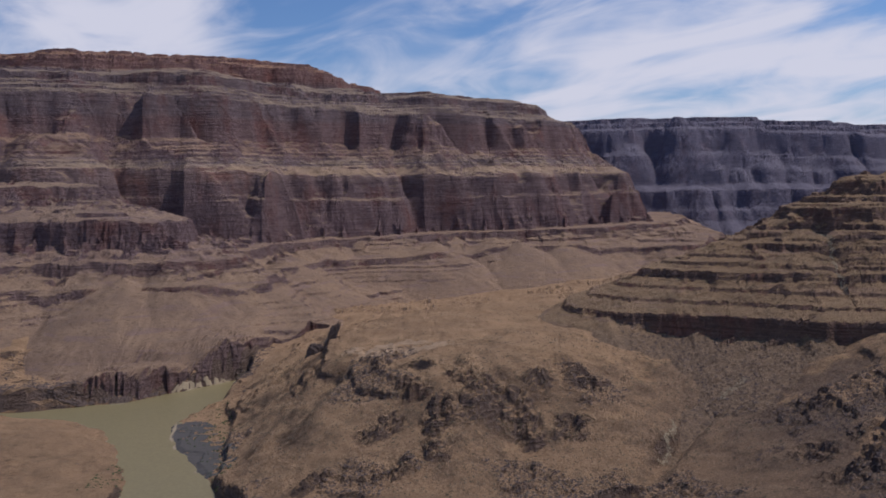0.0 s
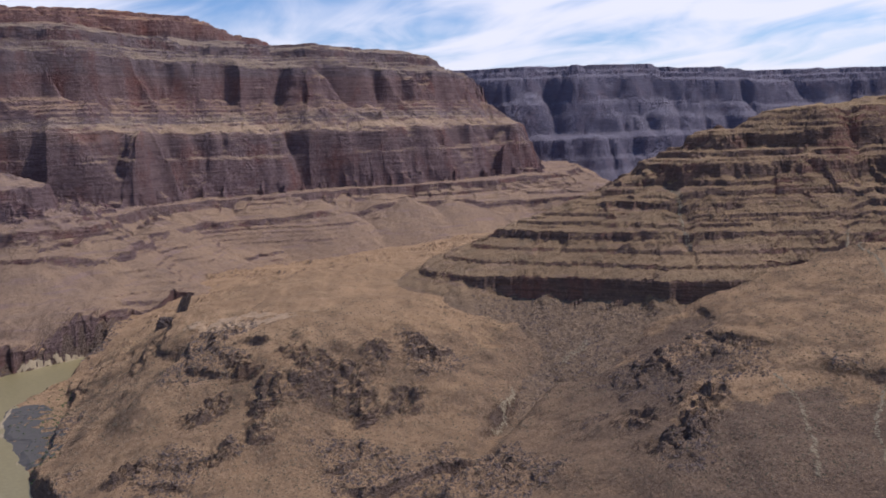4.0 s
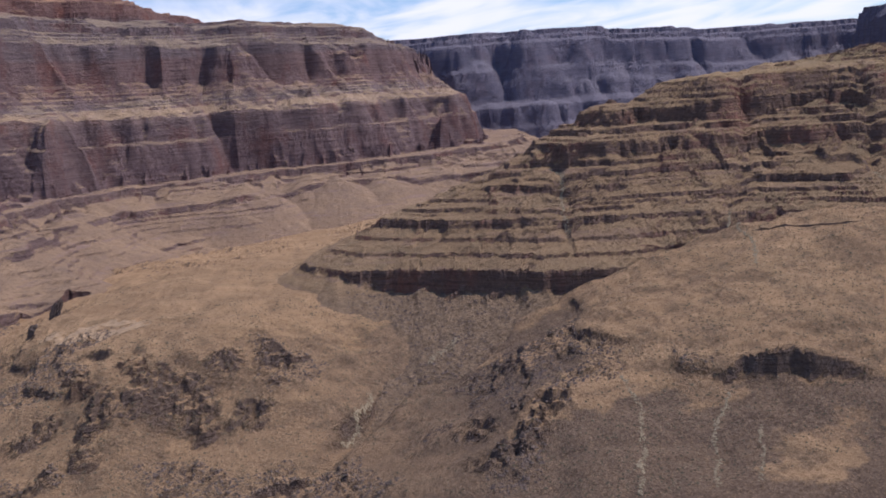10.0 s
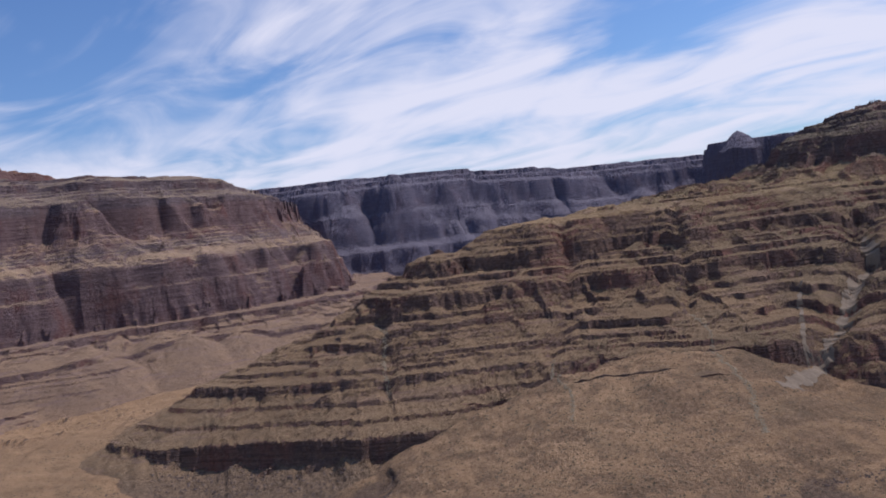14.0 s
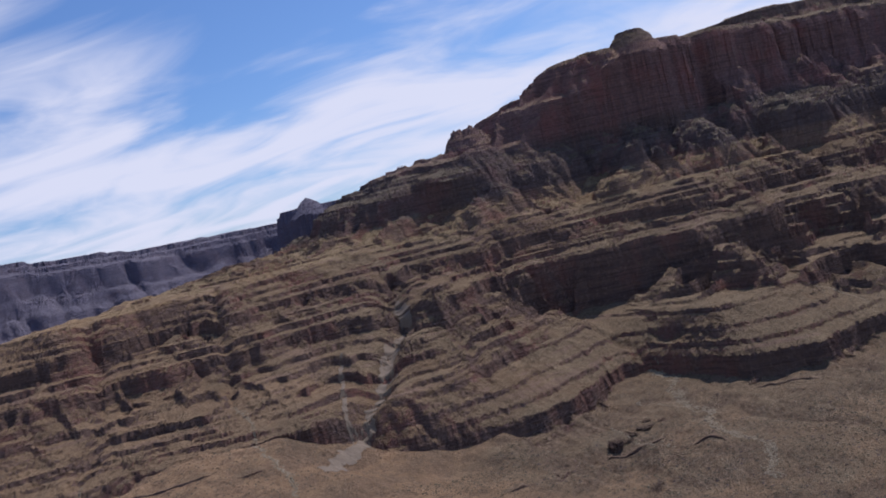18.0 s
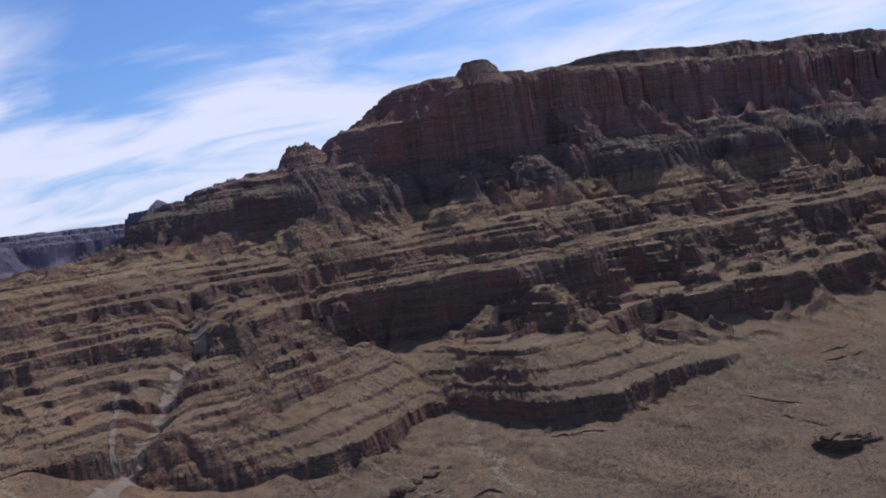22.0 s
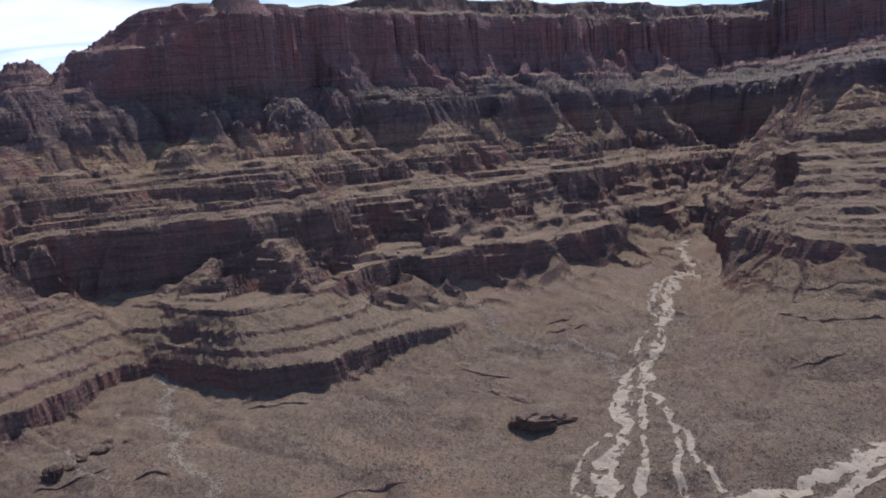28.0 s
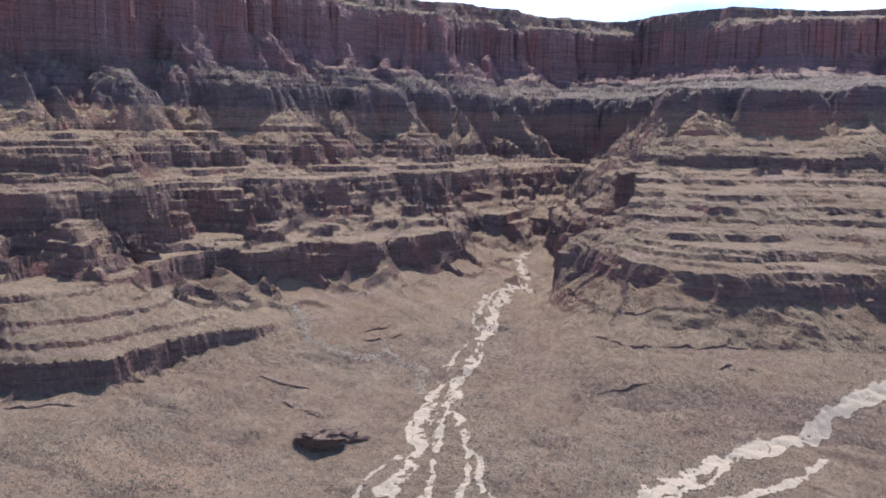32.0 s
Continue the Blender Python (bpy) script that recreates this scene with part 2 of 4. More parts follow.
    if grey:
        where = n.new("ShaderNodeSeparateXYZ")
        l.new(geo.outputs["Position"], where.inputs[0])
        wide = math_("ADD", where.outputs["X"], math_("MULTIPLY", math_("SUBTRACT", noise_(0.008, 4, None, 0.5), 0.5), 900))
        soil = mix(math_("MULTIPLY", ramp(wide, 680, 960), 0.88), soil, mix(ramp(grit, 0.35, 0.65), grey, tuple(c * 0.62 for c in grey)))
        soil = mix(math_("MULTIPLY", math_("MULTIPLY", ramp(where.outputs["X"], 780, 900), ramp(noise_(0.011, 6, aside.outputs[0], 0.6), 0.5, 0.6)), 0.5), soil, (0.2, 0.132, 0.08))
        soil = mix(math_("MULTIPLY", math_("MULTIPLY", ramp(where.outputs["X"], 780, 900), ramp(noise_(0.03, 7, aside.outputs[0], 0.65), 0.54, 0.62)), 0.4), soil, (0.34, 0.27, 0.17))
    if rubble:
        where = n.new("ShaderNodeSeparateXYZ")
        l.new(geo.outputs["Position"], where.inputs[0])
        drift = math_("MULTIPLY", math_("SUBTRACT", ramp(where.outputs["X"], 120, 420), 0.4), -0.09)
        loose = math_("ADD", sep.outputs["Z"], math_("MULTIPLY", math_("SUBTRACT", noise_(0.045, 8, None, 0.7), 0.5), 0.5))
        soil = mix(math_("MULTIPLY", ramp(math_("ADD", loose, drift), 0.92, 0.85), 0.42), soil, mix(ramp(grit, 0.4, 0.62), rubble, tuple(c * 0.45 for c in rubble)))
    if strata:
        ribs = math_("MULTIPLY", ramp(beds, 0.54, 0.58), ramp(noise_(0.025, 5, None, 0.6), 0.42, 0.56))
        soil = mix(math_("MULTIPLY", ribs, 0.6), soil, cliff2)
    if scree_below is not None:
        deep = n.new("ShaderNodeSeparateXYZ")
        l.new(geo.outputs["Position"], deep.inputs[0])
        soil = mix(math_("MULTIPLY", ramp(math_("ADD", deep.outputs["Z"], math_("MULTIPLY", blotch, 14)), scree_below + 10, scree_below), 0.8), soil, mix(ramp(grit, 0.4, 0.62), (0.27, 0.2, 0.14), (0.15, 0.11, 0.08)))
    if rubble:
        spread = math_("ADD", math_("MULTIPLY", math_("SUBTRACT", noise_(0.011, 5, None, 0.55), 0.5), 170), math_("MULTIPLY", math_("SUBTRACT", noise_(0.07, 7, None, 0.7), 0.5), 34))
        depth = ramp(math_("ADD", where.outputs["Z"], spread), -186, -193)
        depth = math_("MULTIPLY", depth, math_("MULTIPLY", math_("MULTIPLY", ramp(where.outputs["X"], 860, 720), ramp(where.outputs["Y"], 1120, 980)), math_("ADD", 0.2, math_("MULTIPLY", ramp(where.outputs["X"], 150, 300), 0.62))))
        soil = mix(depth, soil, mix(ramp(noise_(0.4, 6, None, 0.75), 0.4, 0.6), rubble, tuple(c * 0.5 for c in rubble)))
    soil = mix(math_("MULTIPLY", ramp(noise_(0.6 * grain, 3, None, 0.6), 0.57, 0.65), 0.6 * speck), soil, tuple(c * 0.45 for c in slope))
    soil = mix(math_("MULTIPLY", ramp(noise_(0.75 * grain, 3, aside.outputs[0], 0.6), 0.56, 0.64), 0.8 * speck), soil, tuple(min(1, c * 1.35) for c in slope))
    rock = mix(math_("MULTIPLY", ramp(noise_(0.3 * grain, 5, aside.outputs[0], 0.7), 0.54, 0.64), 0.7 * speck), rock, tuple(c * 0.5 for c in cliff))
    rock = mix(math_("MULTIPLY", ramp(noise_(0.22 * grain, 5, None, 0.7), 0.53, 0.64), 0.9 * speck), rock, tuple(min(1, c * 1.45) for c in cliff2))
    col = mix(steep, soil, rock)
    if strata:
        tall = n.new("ShaderNodeSeparateXYZ")
        l.new(geo.outputs["Position"], tall.inputs[0])
        level = math_("ADD", tall.outputs["Z"], math_("MULTIPLY", math_("SUBTRACT", blotch, 0.5), 14))
        cr = n.new("ShaderNodeValToRGB")
        l.new(ramp(level, -300, 450), cr.inputs[0])
        for k, (z, c) in enumerate(strata):
            e = cr.color_ramp.elements[k] if k < 2 else cr.color_ramp.elements.new(0.99)
            e.position, e.color = (z + 300) / 750, (c[0] / 2, c[1] / 2, c[2] / 2, 1)
        col = mix(1.0, mix(1.0, col, cr.outputs[0], "MULTIPLY"), (2.0, 2.0, 2.0), "MULTIPLY")
    bs = node("ShaderNodeBsdfPrincipled", Roughness=0.95)
    bs.inputs["Specular IOR Level"].default_value = 0.1
    l.new(col, bs.inputs["Base Color"])
    crag = math_("ADD", math_("MULTIPLY", beds2, 2.2), math_("MULTIPLY", noise_(0.12, 8, None, 0.72), 4.0))
    rough = math_("ADD", math_("MULTIPLY", crag, steep), math_("MULTIPLY", noise_(0.32, 8, None, 0.74), 1.7))
    bump = node("ShaderNodeBump", Strength=1.0, Distance=2.4)
    l.new(rough, bump.inputs["Height"])
    l.new(bump.outputs[0], bs.inputs["Normal"])
    o = n.new("ShaderNodeOutputMaterial")
    l.new(bs.outputs[0], o.inputs[0])
    return m


def plain(name, colour, rough=0.8, bump=0.0, scale=1.0):
    m = bpy.data.materials.new(name)
    m.use_nodes = True
    nt = m.node_tree
    b = nt.nodes["Principled BSDF"]
    b.inputs["Roughness"].default_value = rough
    geo = nt.nodes.new("ShaderNodeNewGeometry")
    tx = nt.nodes.new("ShaderNodeTexNoise")
    tx.inputs["Scale"].default_value, tx.inputs["Detail"].default_value = scale, 6
    nt.links.new(geo.outputs["Position"], tx.inputs["Vector"])
    mx = nt.nodes.new("ShaderNodeMix")
    mx.data_type = "RGBA"
    nt.links.new(tx.outputs["Fac"], mx.inputs[0])
    mx.inputs[6].default_value = (*[c * 0.7 for c in colour], 1)
    mx.inputs[7].default_value = (*[min(1, c * 1.3) for c in colour], 1)
    nt.links.new(mx.outputs[2], b.inputs["Base Color"])
    if bump:
        bp = nt.nodes.new("ShaderNodeBump")
        bp.inputs["Strength"].default_value, bp.inputs["Distance"].default_value = 0.6, bump
        nt.links.new(tx.outputs["Fac"], bp.inputs["Height"])
        nt.links.new(bp.outputs[0], b.inputs["Normal"])
    return m


# rock layer tints by height; the extra blue from 64 to 240 is painted haze
S_STRATA_AND_HAZE = ((-300, (1.04, 1.0, 0.94)), (20, (1.04, 1.0, 0.94)), (30, (1.3, 1.26, 1.1)), (56, (1.3, 1.26, 1.1)), (64, (0.86, 0.92, 0.98)), (122, (0.86, 0.92, 1.0)), (136, (1.2, 1.12, 1.22)), (240, (1.36, 1.2, 1.26)), (252, (1.0, 1.02, 1.0)), (300, (1.0, 1.02, 1.0)))
N_STRATA = ((-300, (1.08, 0.98, 0.9)), (-112, (1.06, 0.98, 0.92)), (-100, (1.02, 0.94, 0.96)), (32, (1.0, 0.96, 0.97)), (42, (1.3, 1.24, 1.16)), (70, (1.3, 1.24, 1.16)), (80, (1.08, 1.1, 1.12)), (110, (1.06, 0.96, 0.95)),
            (194, (1.06, 0.96, 0.95)), (204, (0.98, 1.0, 1.04)), (322, (0.96, 0.98, 1.02)), (340, (1.14, 0.92, 0.84)))
ROCK_S = rock_material("layered_rock", (0.185, 0.13, 0.113), (0.27, 0.186, 0.147), (0.345, 0.242, 0.148), (0.29, 0.202, 0.124), (0.21, 0.165, 0.11), (0.35, 0.16, 0.125), grey=(0.275, 0.212, 0.136), strata=S_STRATA_AND_HAZE, scree_below=-166)
ROCK_N = rock_material("red_wall_rock", (0.165, 0.121, 0.123), (0.25, 0.187, 0.174), (0.335, 0.247, 0.168), (0.27, 0.2, 0.145), (0.23, 0.18, 0.145), (0.22, 0.11, 0.088), 0.6, strata=N_STRATA, speck=0.4)
# far wall and butte: the blue-violet haze of distance is painted into these colours
ROCK_F_HAZED = rock_material("distant_rock_painted_haze", (0.158, 0.144, 0.188), (0.19, 0.174, 0.215), (0.20, 0.182, 0.212), (0.178, 0.162, 0.194), (0.17, 0.158, 0.188), (0.185, 0.145, 0.175), 0.4, 0.6, speck=0.25)
SOIL = rock_material("desert_soil", (0.175, 0.126, 0.1), (0.24, 0.17, 0.13), (0.46, 0.295, 0.162), (0.375, 0.24, 0.134), (0.22, 0.155, 0.09), (0.17, 0.108, 0.076), 1.0, 1.0, (0.2, 0.143, 0.106), (0.235, 0.178, 0.112), speck=0.42)
WATER = plain("silty_water", (0.26, 0.22, 0.108), 0.3, 0.05, 0.3)
GRAVEL = plain("pale_gravel", (0.345, 0.275, 0.172), 0.95, 0.3, 0.6)
SCREE = plain("grey_scree", (0.215, 0.165, 0.112), 0.95, 0.3, 0.6)
MUD = plain("grey_river_mud", (0.085, 0.077, 0.066), 0.9, 0.2, 0.2)
DARK_ROCK = plain("dark_boulder_rock", (0.14, 0.1, 0.078), 0.9, 0.4, 0.5)
SCRUB = plain("dry_scrub", (0.115, 0.1, 0.062), 1.0, 0, 1.0)
GREEN = plain("riverside_green", (0.06, 0.085, 0.03), 1.0, 0, 0.5)

# ---- south massif: outlines of its cliff edges, lowest first ----
BACK = [(3300, -2200), (3300, 3600)]
EDGE_A = [(2600, 3300), (1600, 2900), (1000, 2300), (600, 1750), (330, 1430), (170, 1230), (150, 1127), (209, 1040), (270, 1010), (342, 967),
          (396, 928), (455, 905), (540, 905), (640, 885), (740, 835), (825, 783), (920, 734), (985, 722), (1060, 745), (1100, 757), (1130, 743),
          (1124, 662), (1120, 617), (1165, 562), (1230, 560), (1275, 548), (1300, 526), (1350, 522), (1400, 482), (1450, 446), (1550, 424), (1660, 394), (1745, 408), (1850, 432), (1880, 420),
          (1760, 362), (1660, 338), (1540, 318), (1500, 280), (1420, 235), (1385, 190), (1410, 127), (1440, 0), (1500, -300), (1700, -900), (2000, -2200)] + BACK
EDGE_C = [(2600, 3220), (1600, 2750), (1050, 2150), (700, 1680), (400, 1350), (275, 1190), (246, 1125), (302, 1070), (360, 1032), (414, 994), (490, 967), (575, 946), (628, 928),
          (675, 890), (765, 830), (815, 826), (852, 806), (905, 792), (955, 800), (1000, 812), (1062, 808), (1142, 843), (1168, 875), (1190, 862), (1197, 820), (1174, 738),
          (1166, 668), (1210, 652), (1262, 645), (1330, 648), (1398, 624), (1450, 612), (1526, 577), (1555, 562), (1625, 512), (1690, 515), (1760, 538), (1866, 468), (1950, 440),
          (1870, 395), (1762, 350), (1664, 330), (1610, 310), (1572, 275), (1492, 208), (1466, 122), (1505, 0), (1570, -300), (1770, -900), (2070, -2200)] + BACK
EDGE_P = [(2600, 3100), (1600, 2600), (1050, 1900), (680, 1500), (480, 1260), (455, 1150), (480, 1085), (560, 1052), (670, 1018), (760, 990), (840, 965),
          (905, 935), (945, 905), (965, 868), (1005, 862), (1060, 900), (1110, 930), (1177, 908), (1236, 856), (1285, 808), (1340, 768), (1394, 750),
          (1470, 735), (1560, 715), (1640, 668), (1700, 640), (1800, 600), (2050, 560), (2300, 475), (2100, 420), (1900, 365), (1720, 300), (1650, 236), (1670, 150),
          (1700, 0), (1790, -300), (2010, -1000), (2310, -2200)] + BACK
EDGE_T = [(2600, 2950), (1700, 2450), (1150, 1800), (800, 1450), (590, 1240), (530, 1160), (570, 1105), (680, 1072), (800, 1038), (880, 1015), (1000, 1000), (1110, 985), (1190, 945),
          (1300, 870), (1450, 800), (1600, 762), (1700, 705), (1900, 690), (2300, 560), (2450, 450), (2200, 400), (1900, 280), (1830, 180), (1840, 0),
          (1950, -300), (2200, -1000), (2500, -2200)] + BACK
EDGE_K = [(2600, 2880), (1800, 2320), (1300, 1750), (900, 1400), (700, 1240), (625, 1165), (650, 1128), (720, 1112), (850, 1085), (950, 1065), (1060, 1060), (1160, 1020), (1260, 970),
          (1370, 925), (1500, 880), (1640, 825), (1725, 750), (1900, 735), (2300, 590), (2465, 455), (2250, 370), (1950, 255), (1890, 165), (1910, 0), (2010, -300), (2250, -1000),
          (2550, -2200)] + BACK
EDGE_U = [(2600, 2800), (1900, 2200), (1450, 1750), (1200, 1400), (1100, 1240), (1090, 1150), (1160, 1085), (1260, 1040), (1380, 990), (1510, 935), (1655, 885), (1760, 805),
          (1900, 790), (2100, 700), (2350, 620), (2480, 460), (2300, 340), (2000, 235), (1950, 150), (1980, 0), (2070, -300), (2300, -1000), (2600, -2200)] + BACK
EDGE_V = [(2600, 2750), (1950, 2150), (1550, 1750), (1300, 1400), (1180, 1260), (1170, 1150), (1240, 1085), (1330, 1062), (1420, 1025), (1560, 962), (1700, 912), (1850, 868), (2080, 788),
          (2380, 690), (2600, 560), (2620, 490), (2400, 300), (2330, 150), (2380, 0), (2450, -300), (2700, -1000), (2900, -2200)] + BACK
EDGE_R = [(2600, 2650), (2050, 2050), (1700, 1550), (1530, 1270), (1420, 1170), (1374, 1114), (1402, 1052), (1522, 976), (1695, 934), (1848, 914), (2058, 873), (2297, 788),
          (2685, 602), (2780, 465), (2612, 287), (2534, 150), (2534, 0), (2634, -300), (2834, -1000), (3034, -2200)] + BACK
EDGE_S = [(2600, 2640), (2080, 2050), (1760, 1550), (1640, 1290), (1520, 1150), (1486, 1094), (1496, 1040), (1545, 984), (1704, 944), (1854, 924), (2064, 881), (2303, 796),
          (2690, 612), (2788, 470), (2622, 287), (2544, 150), (2544, 0), (2644, -300), (2844, -1000), (3044, -2200)] + BACK
EDGE_Q = [(2600, 2600), (2200, 1900), (1980, 1250), (1930, 1000), (2060, 935), (2200, 885), (2400, 800), (2560, 705), (2730, 660), (2850, 520), (2720, 380), (2640, 250), (2760, 100), (2900, -600), (3100, -2200)] + BACK
SOUTH = [EDGE_A, EDGE_C, EDGE_P, EDGE_T, EDGE_K, EDGE_U, EDGE_V, EDGE_R, EDGE_S, EDGE_Q]


def bed_list(low, high, seed, low_gap=5, high_gap=13, least=0.35, most=0.65):
    """Ledge-forming beds between two heights, with uneven spacing."""
    rng, out, h = random.Random(seed), [], low
    while h < high:
        gap = rng.uniform(low_gap, high_gap)
        out.append((h + gap / 2, gap * rng.uniform(least, most), gap / 2))
        h += gap
    return out


BEDS = [(-137, 3.6, 5.5), (-124, 3.6, 5.5)] + bed_list(-112, -34, 4, 7, 14, 0.35, 0.7) + bed_list(-30, 26, 6, 6, 12) + bed_list(60, 91, 3, 7, 12, 0.3, 0.6) + bed_list(93, 134, 5, 4.5, 8, 0.4, 0.75) + bed_list(138, 250, 7, 8, 20, 0.25, 0.5) + bed_list(252, 300, 8, 8, 12, 0.5, 0.7)
STEEP_BEDS = bed_list(-112, -34, 14, 8, 17, 0.62, 0.9) + bed_list(-30, 26, 16, 7, 14, 0.6, 0.9) + [b for b in BEDS if b[0] > 30]
THIN_BEDS = bed_list(-112, 300, 12, 2.6, 5.5, 0.45, 0.8)
N_BEDS = bed_list(-250, -112, 19, 7, 15, 0.25, 0.55) + bed_list(-110, 40, 20, 8, 19, 0.25, 0.55) + bed_list(66, 126, 9, 7, 14, 0.4, 0.65) + bed_list(128, 230, 21, 10, 24, 0.2, 0.45) + bed_list(232, 420, 22, 8, 15, 0.45, 0.75)


def billow(x, y, size, octaves, seed):
    """Rounded bulges with sharp creases between them, 0 to about 1."""
    total, amp, f, top = 0, 1.0, 1.0 / size, 0
    for k in range(octaves):
        total, top = total + amp * np.abs(vnoise(x * f + 7.9 * k, y * f - 4.3 * k, seed + k)), top + amp
        amp, f = amp * 0.55, f * 2.1
    return total / top


def bedded(z, x, y, beds, seed, size=70, steady=0):
    """Ledges that run on for long and die out here and there, each bed in its own way."""
    dip = 2.5 * vnoise(x / 260, y / 260, seed + 9)
    z = z + dip
    bed = np.searchsorted(np.array([h + reach for h, _, reach in beds]), z)
    m = np.clip(0.62 + 1.5 * fbm(x + 371 * bed, y - 533 * bed, size, 4, seed), 0.05, 1.0)
    m = np.where(bed < steady, np.maximum(m, 0.7), m)
    return z + m * (ledges(z, beds) - z) - dip


def peak(x, y, px, py, radius, base, top):
    d = np.hypot(x - px, y - py) / radius
    return np.where(d < 1.5, top - (top - base) * d ** 1.15, -1000)


# steep gullies worn down through the ledges
CHUTES = [[(454, 1085), (447, 1030), (440, 990), (436, 965)], [(594, 940), (640, 990), (670, 1050), (690, 1110)], [(736, 915), (770, 970), (800, 1040), (830, 1090)],
          [(1124, 742), (1140, 800), (1150, 860), (1130, 935), (1160, 1010)], [(1300, 640), (1330, 700), (1390, 790)], [(950, 800), (975, 870), (985, 960)]]


# the side canyon's floor: x, y and height
VALLEY = [(1640, 384, -166), (1690, 392, -160), (1748, 418, -150), (1850, 440, -130), (1960, 452, -104), (2100, 470, -62), (2230, 478, -16)]
RAVINE = [(1000, 985), (965, 945), (946, 902), (905, 882), (850, 842), (800, 815), (774, 800), (730, 772), (690, 735)]


def south_height(x, y):
    bulge = 62 * crease(x, y, 125, 20) + 26 * crease(x, y, 54, 22) + 9 * crease(x, y, 21, 24) + 9 * vnoise(x / 75, y / 75, 26)
    spurs = np.clip((x - 1330) / 80, 0, 1) * np.clip((y - 430) / 60, 0, 1)
    bulge = bulge * (0.45 + 0.55 * np.clip((x - 480) / 250, 0, 1) + 0.6 * spurs)
    fine = 5 * crease(x, y, 27, 27) + 3 * crease(x, y, 11, 28) + 1.2 * vnoise(x / 4.5, y / 4.5, 30)
    share = (0.06, 0.16, 0.6, 1.0, 1.1, 1.0, 0.9, 0.6, 0.5, 0.25)
    s = [inside_by(x, y, edge) + a * bulge + fine for edge, a in zip(SOUTH, share)]
    s[1] = s[1] + 0.75 * spurs * bulge
    snout = np.clip((1560 - x) / 60, 0, 1)
    s[7], s[8] = s[7] - 0.5 * snout * bulge, s[8] - 0.4 * snout * bulge
    within = s[1]
    bay, cove, east = np.clip((x - 1060) / 90, 0, 1), np.clip((x - 1240) / 90, 0, 1), np.clip((400 - y) / 60, 0, 1)
    lower = np.clip((x - 1230) / 130, 0, 1)
    nose = np.clip((1640 - x) / 100, 0, 1)
    steps = [(-162 - 8 * np.clip((600 - x) / 100, 0, 1) + 15 * np.clip((240 - x) / 50, 0, 1) + 13 * lower - 6 * np.clip((x - 900) / 60, 0, 1) * (1 - lower), -148, 4),
             (-113 - 12 * cove + 10 * east + 6 * np.clip((x - 440) / 60, 0, 1) * np.clip((900 - x) / 60, 0, 1) + 8 * np.clip((x - 1010) / 40, 0, 1) * np.clip((1330 - x) / 60, 0, 1), -104 + 8 * cove, 4 + 5 * cove),
             (-50 - 48 * bay + 28 * np.clip((x - 1400) / 120, 0, 1) + 26 * east, -33, 8 + 14 * bay),
             (-14, 0, 5), (26, 28, 3), (60, 92, 18), (122, 130, 6), (138, 186, 24), (200, 250 - 1 * nose, 22 + 18 * nose), (266, 292, 12)]
    z = massif(s, steps, x, y, 0.42)
    z = z + np.clip((-160 - z) / 10, 0, 1) * 1.6 * fbm(x, y, 45, 4, 77)
    u, v = (x - 1312) * 0.8 - (y - 742) * 0.6, (x - 1312) * 0.6 + (y - 742) * 0.8
    knob = (u / 56) ** 2 + (v / 120) ** 2 + 0.5 * crease(x, y, 34, 43)
    z = np.maximum(z, np.where(knob < 1.6, -54 - 56 * knob + 14 * crease(x, y, 24, 45), -1000))
    z = np.maximum(z, np.minimum(peak(x, y, 1331, 1160, 56, 126, 196), 178 + 9 * vnoise(x / 9, y / 9, 44)) + 7 * crease(x, y, 14, 46))
    z = np.maximum(z, peak(x, y, 1225, 1120, 46, 116, 140))
    z = z + 3 * np.exp(-((x - 1525) ** 2 + (y - 1035) ** 2) / 75 ** 2) * np.clip((z - 190) / 40, 0, 1)
    z = np.maximum(z, np.minimum(peak(x, y, 1568, 994, 36, 250, 292), 270))
    z = z + (1.4 + 1.6 * np.clip((250 - z) / 30, 0, 1)) * fbm(x, y, 60, 4, 40) * np.clip((within + 40) / 60, 0.2, 1)
    d, along = line_distance(x + 8 * vnoise(x / 40, y / 40, 75), y + 8 * vnoise(x / 40, y / 40, 76), [(px, py) for px, py, _ in VALLEY])
    bed = np.interp(along, range(len(VALLEY)), [h for _, _, h in VALLEY])
    z = np.where((x > 1640) & (d < 130), np.minimum(z, bed + 0.85 * np.maximum(d - 9, 0) + 20 * crease(x, y, 60, 78) + 8 * crease(x, y, 24, 79)), z)
    worn = bedded(z, x, y, BEDS, 55, 65, 2)
    z = worn + np.clip((x - 1290) / 60, 0, 1) * (1 - 0.45 * east) * (bedded(z, x, y, STEEP_BEDS, 57, 60) - worn)
    z = bedded(z, x, y, THIN_BEDS, 58, 30)
    for path in CHUTES:
        d, _ = line_distance(x + 5 * vnoise(x / 24, y / 24, 71), y + 5 * vnoise(x / 24, y / 24, 72), path)
        z = z - 5 * np.exp(-(d / 7) ** 2)
    d, _ = line_distance(x + 6 * vnoise(x / 30, y / 30, 73), y + 6 * vnoise(x / 30, y / 30, 74), RAVINE)
    return z - 13 * np.exp(-(d / 14) ** 2)


# ---- north wall, and the low hills and ledges at its foot ----
NB = [(1200, 5200), (-3200, 5200)]
N_BASE = [(-3200, 1600), (-1500, 1680), (-900, 1830), (-650, 1960), (-441, 2069), (-250, 2300), (-100, 2345), (117, 2481), (330, 2600), (500, 2720), (600, 2860), (640, 3050), (690, 3300), (800, 4500)] + NB
N_FACE = ((-900, -500), (-60, -184), (-16, -134), (-4, -110), (26, -20), (36, -12), (56, 42), (98, 68), (160, 128), (192, 228), (262, 268), (270, 290), (356, 312), (1500, 340))
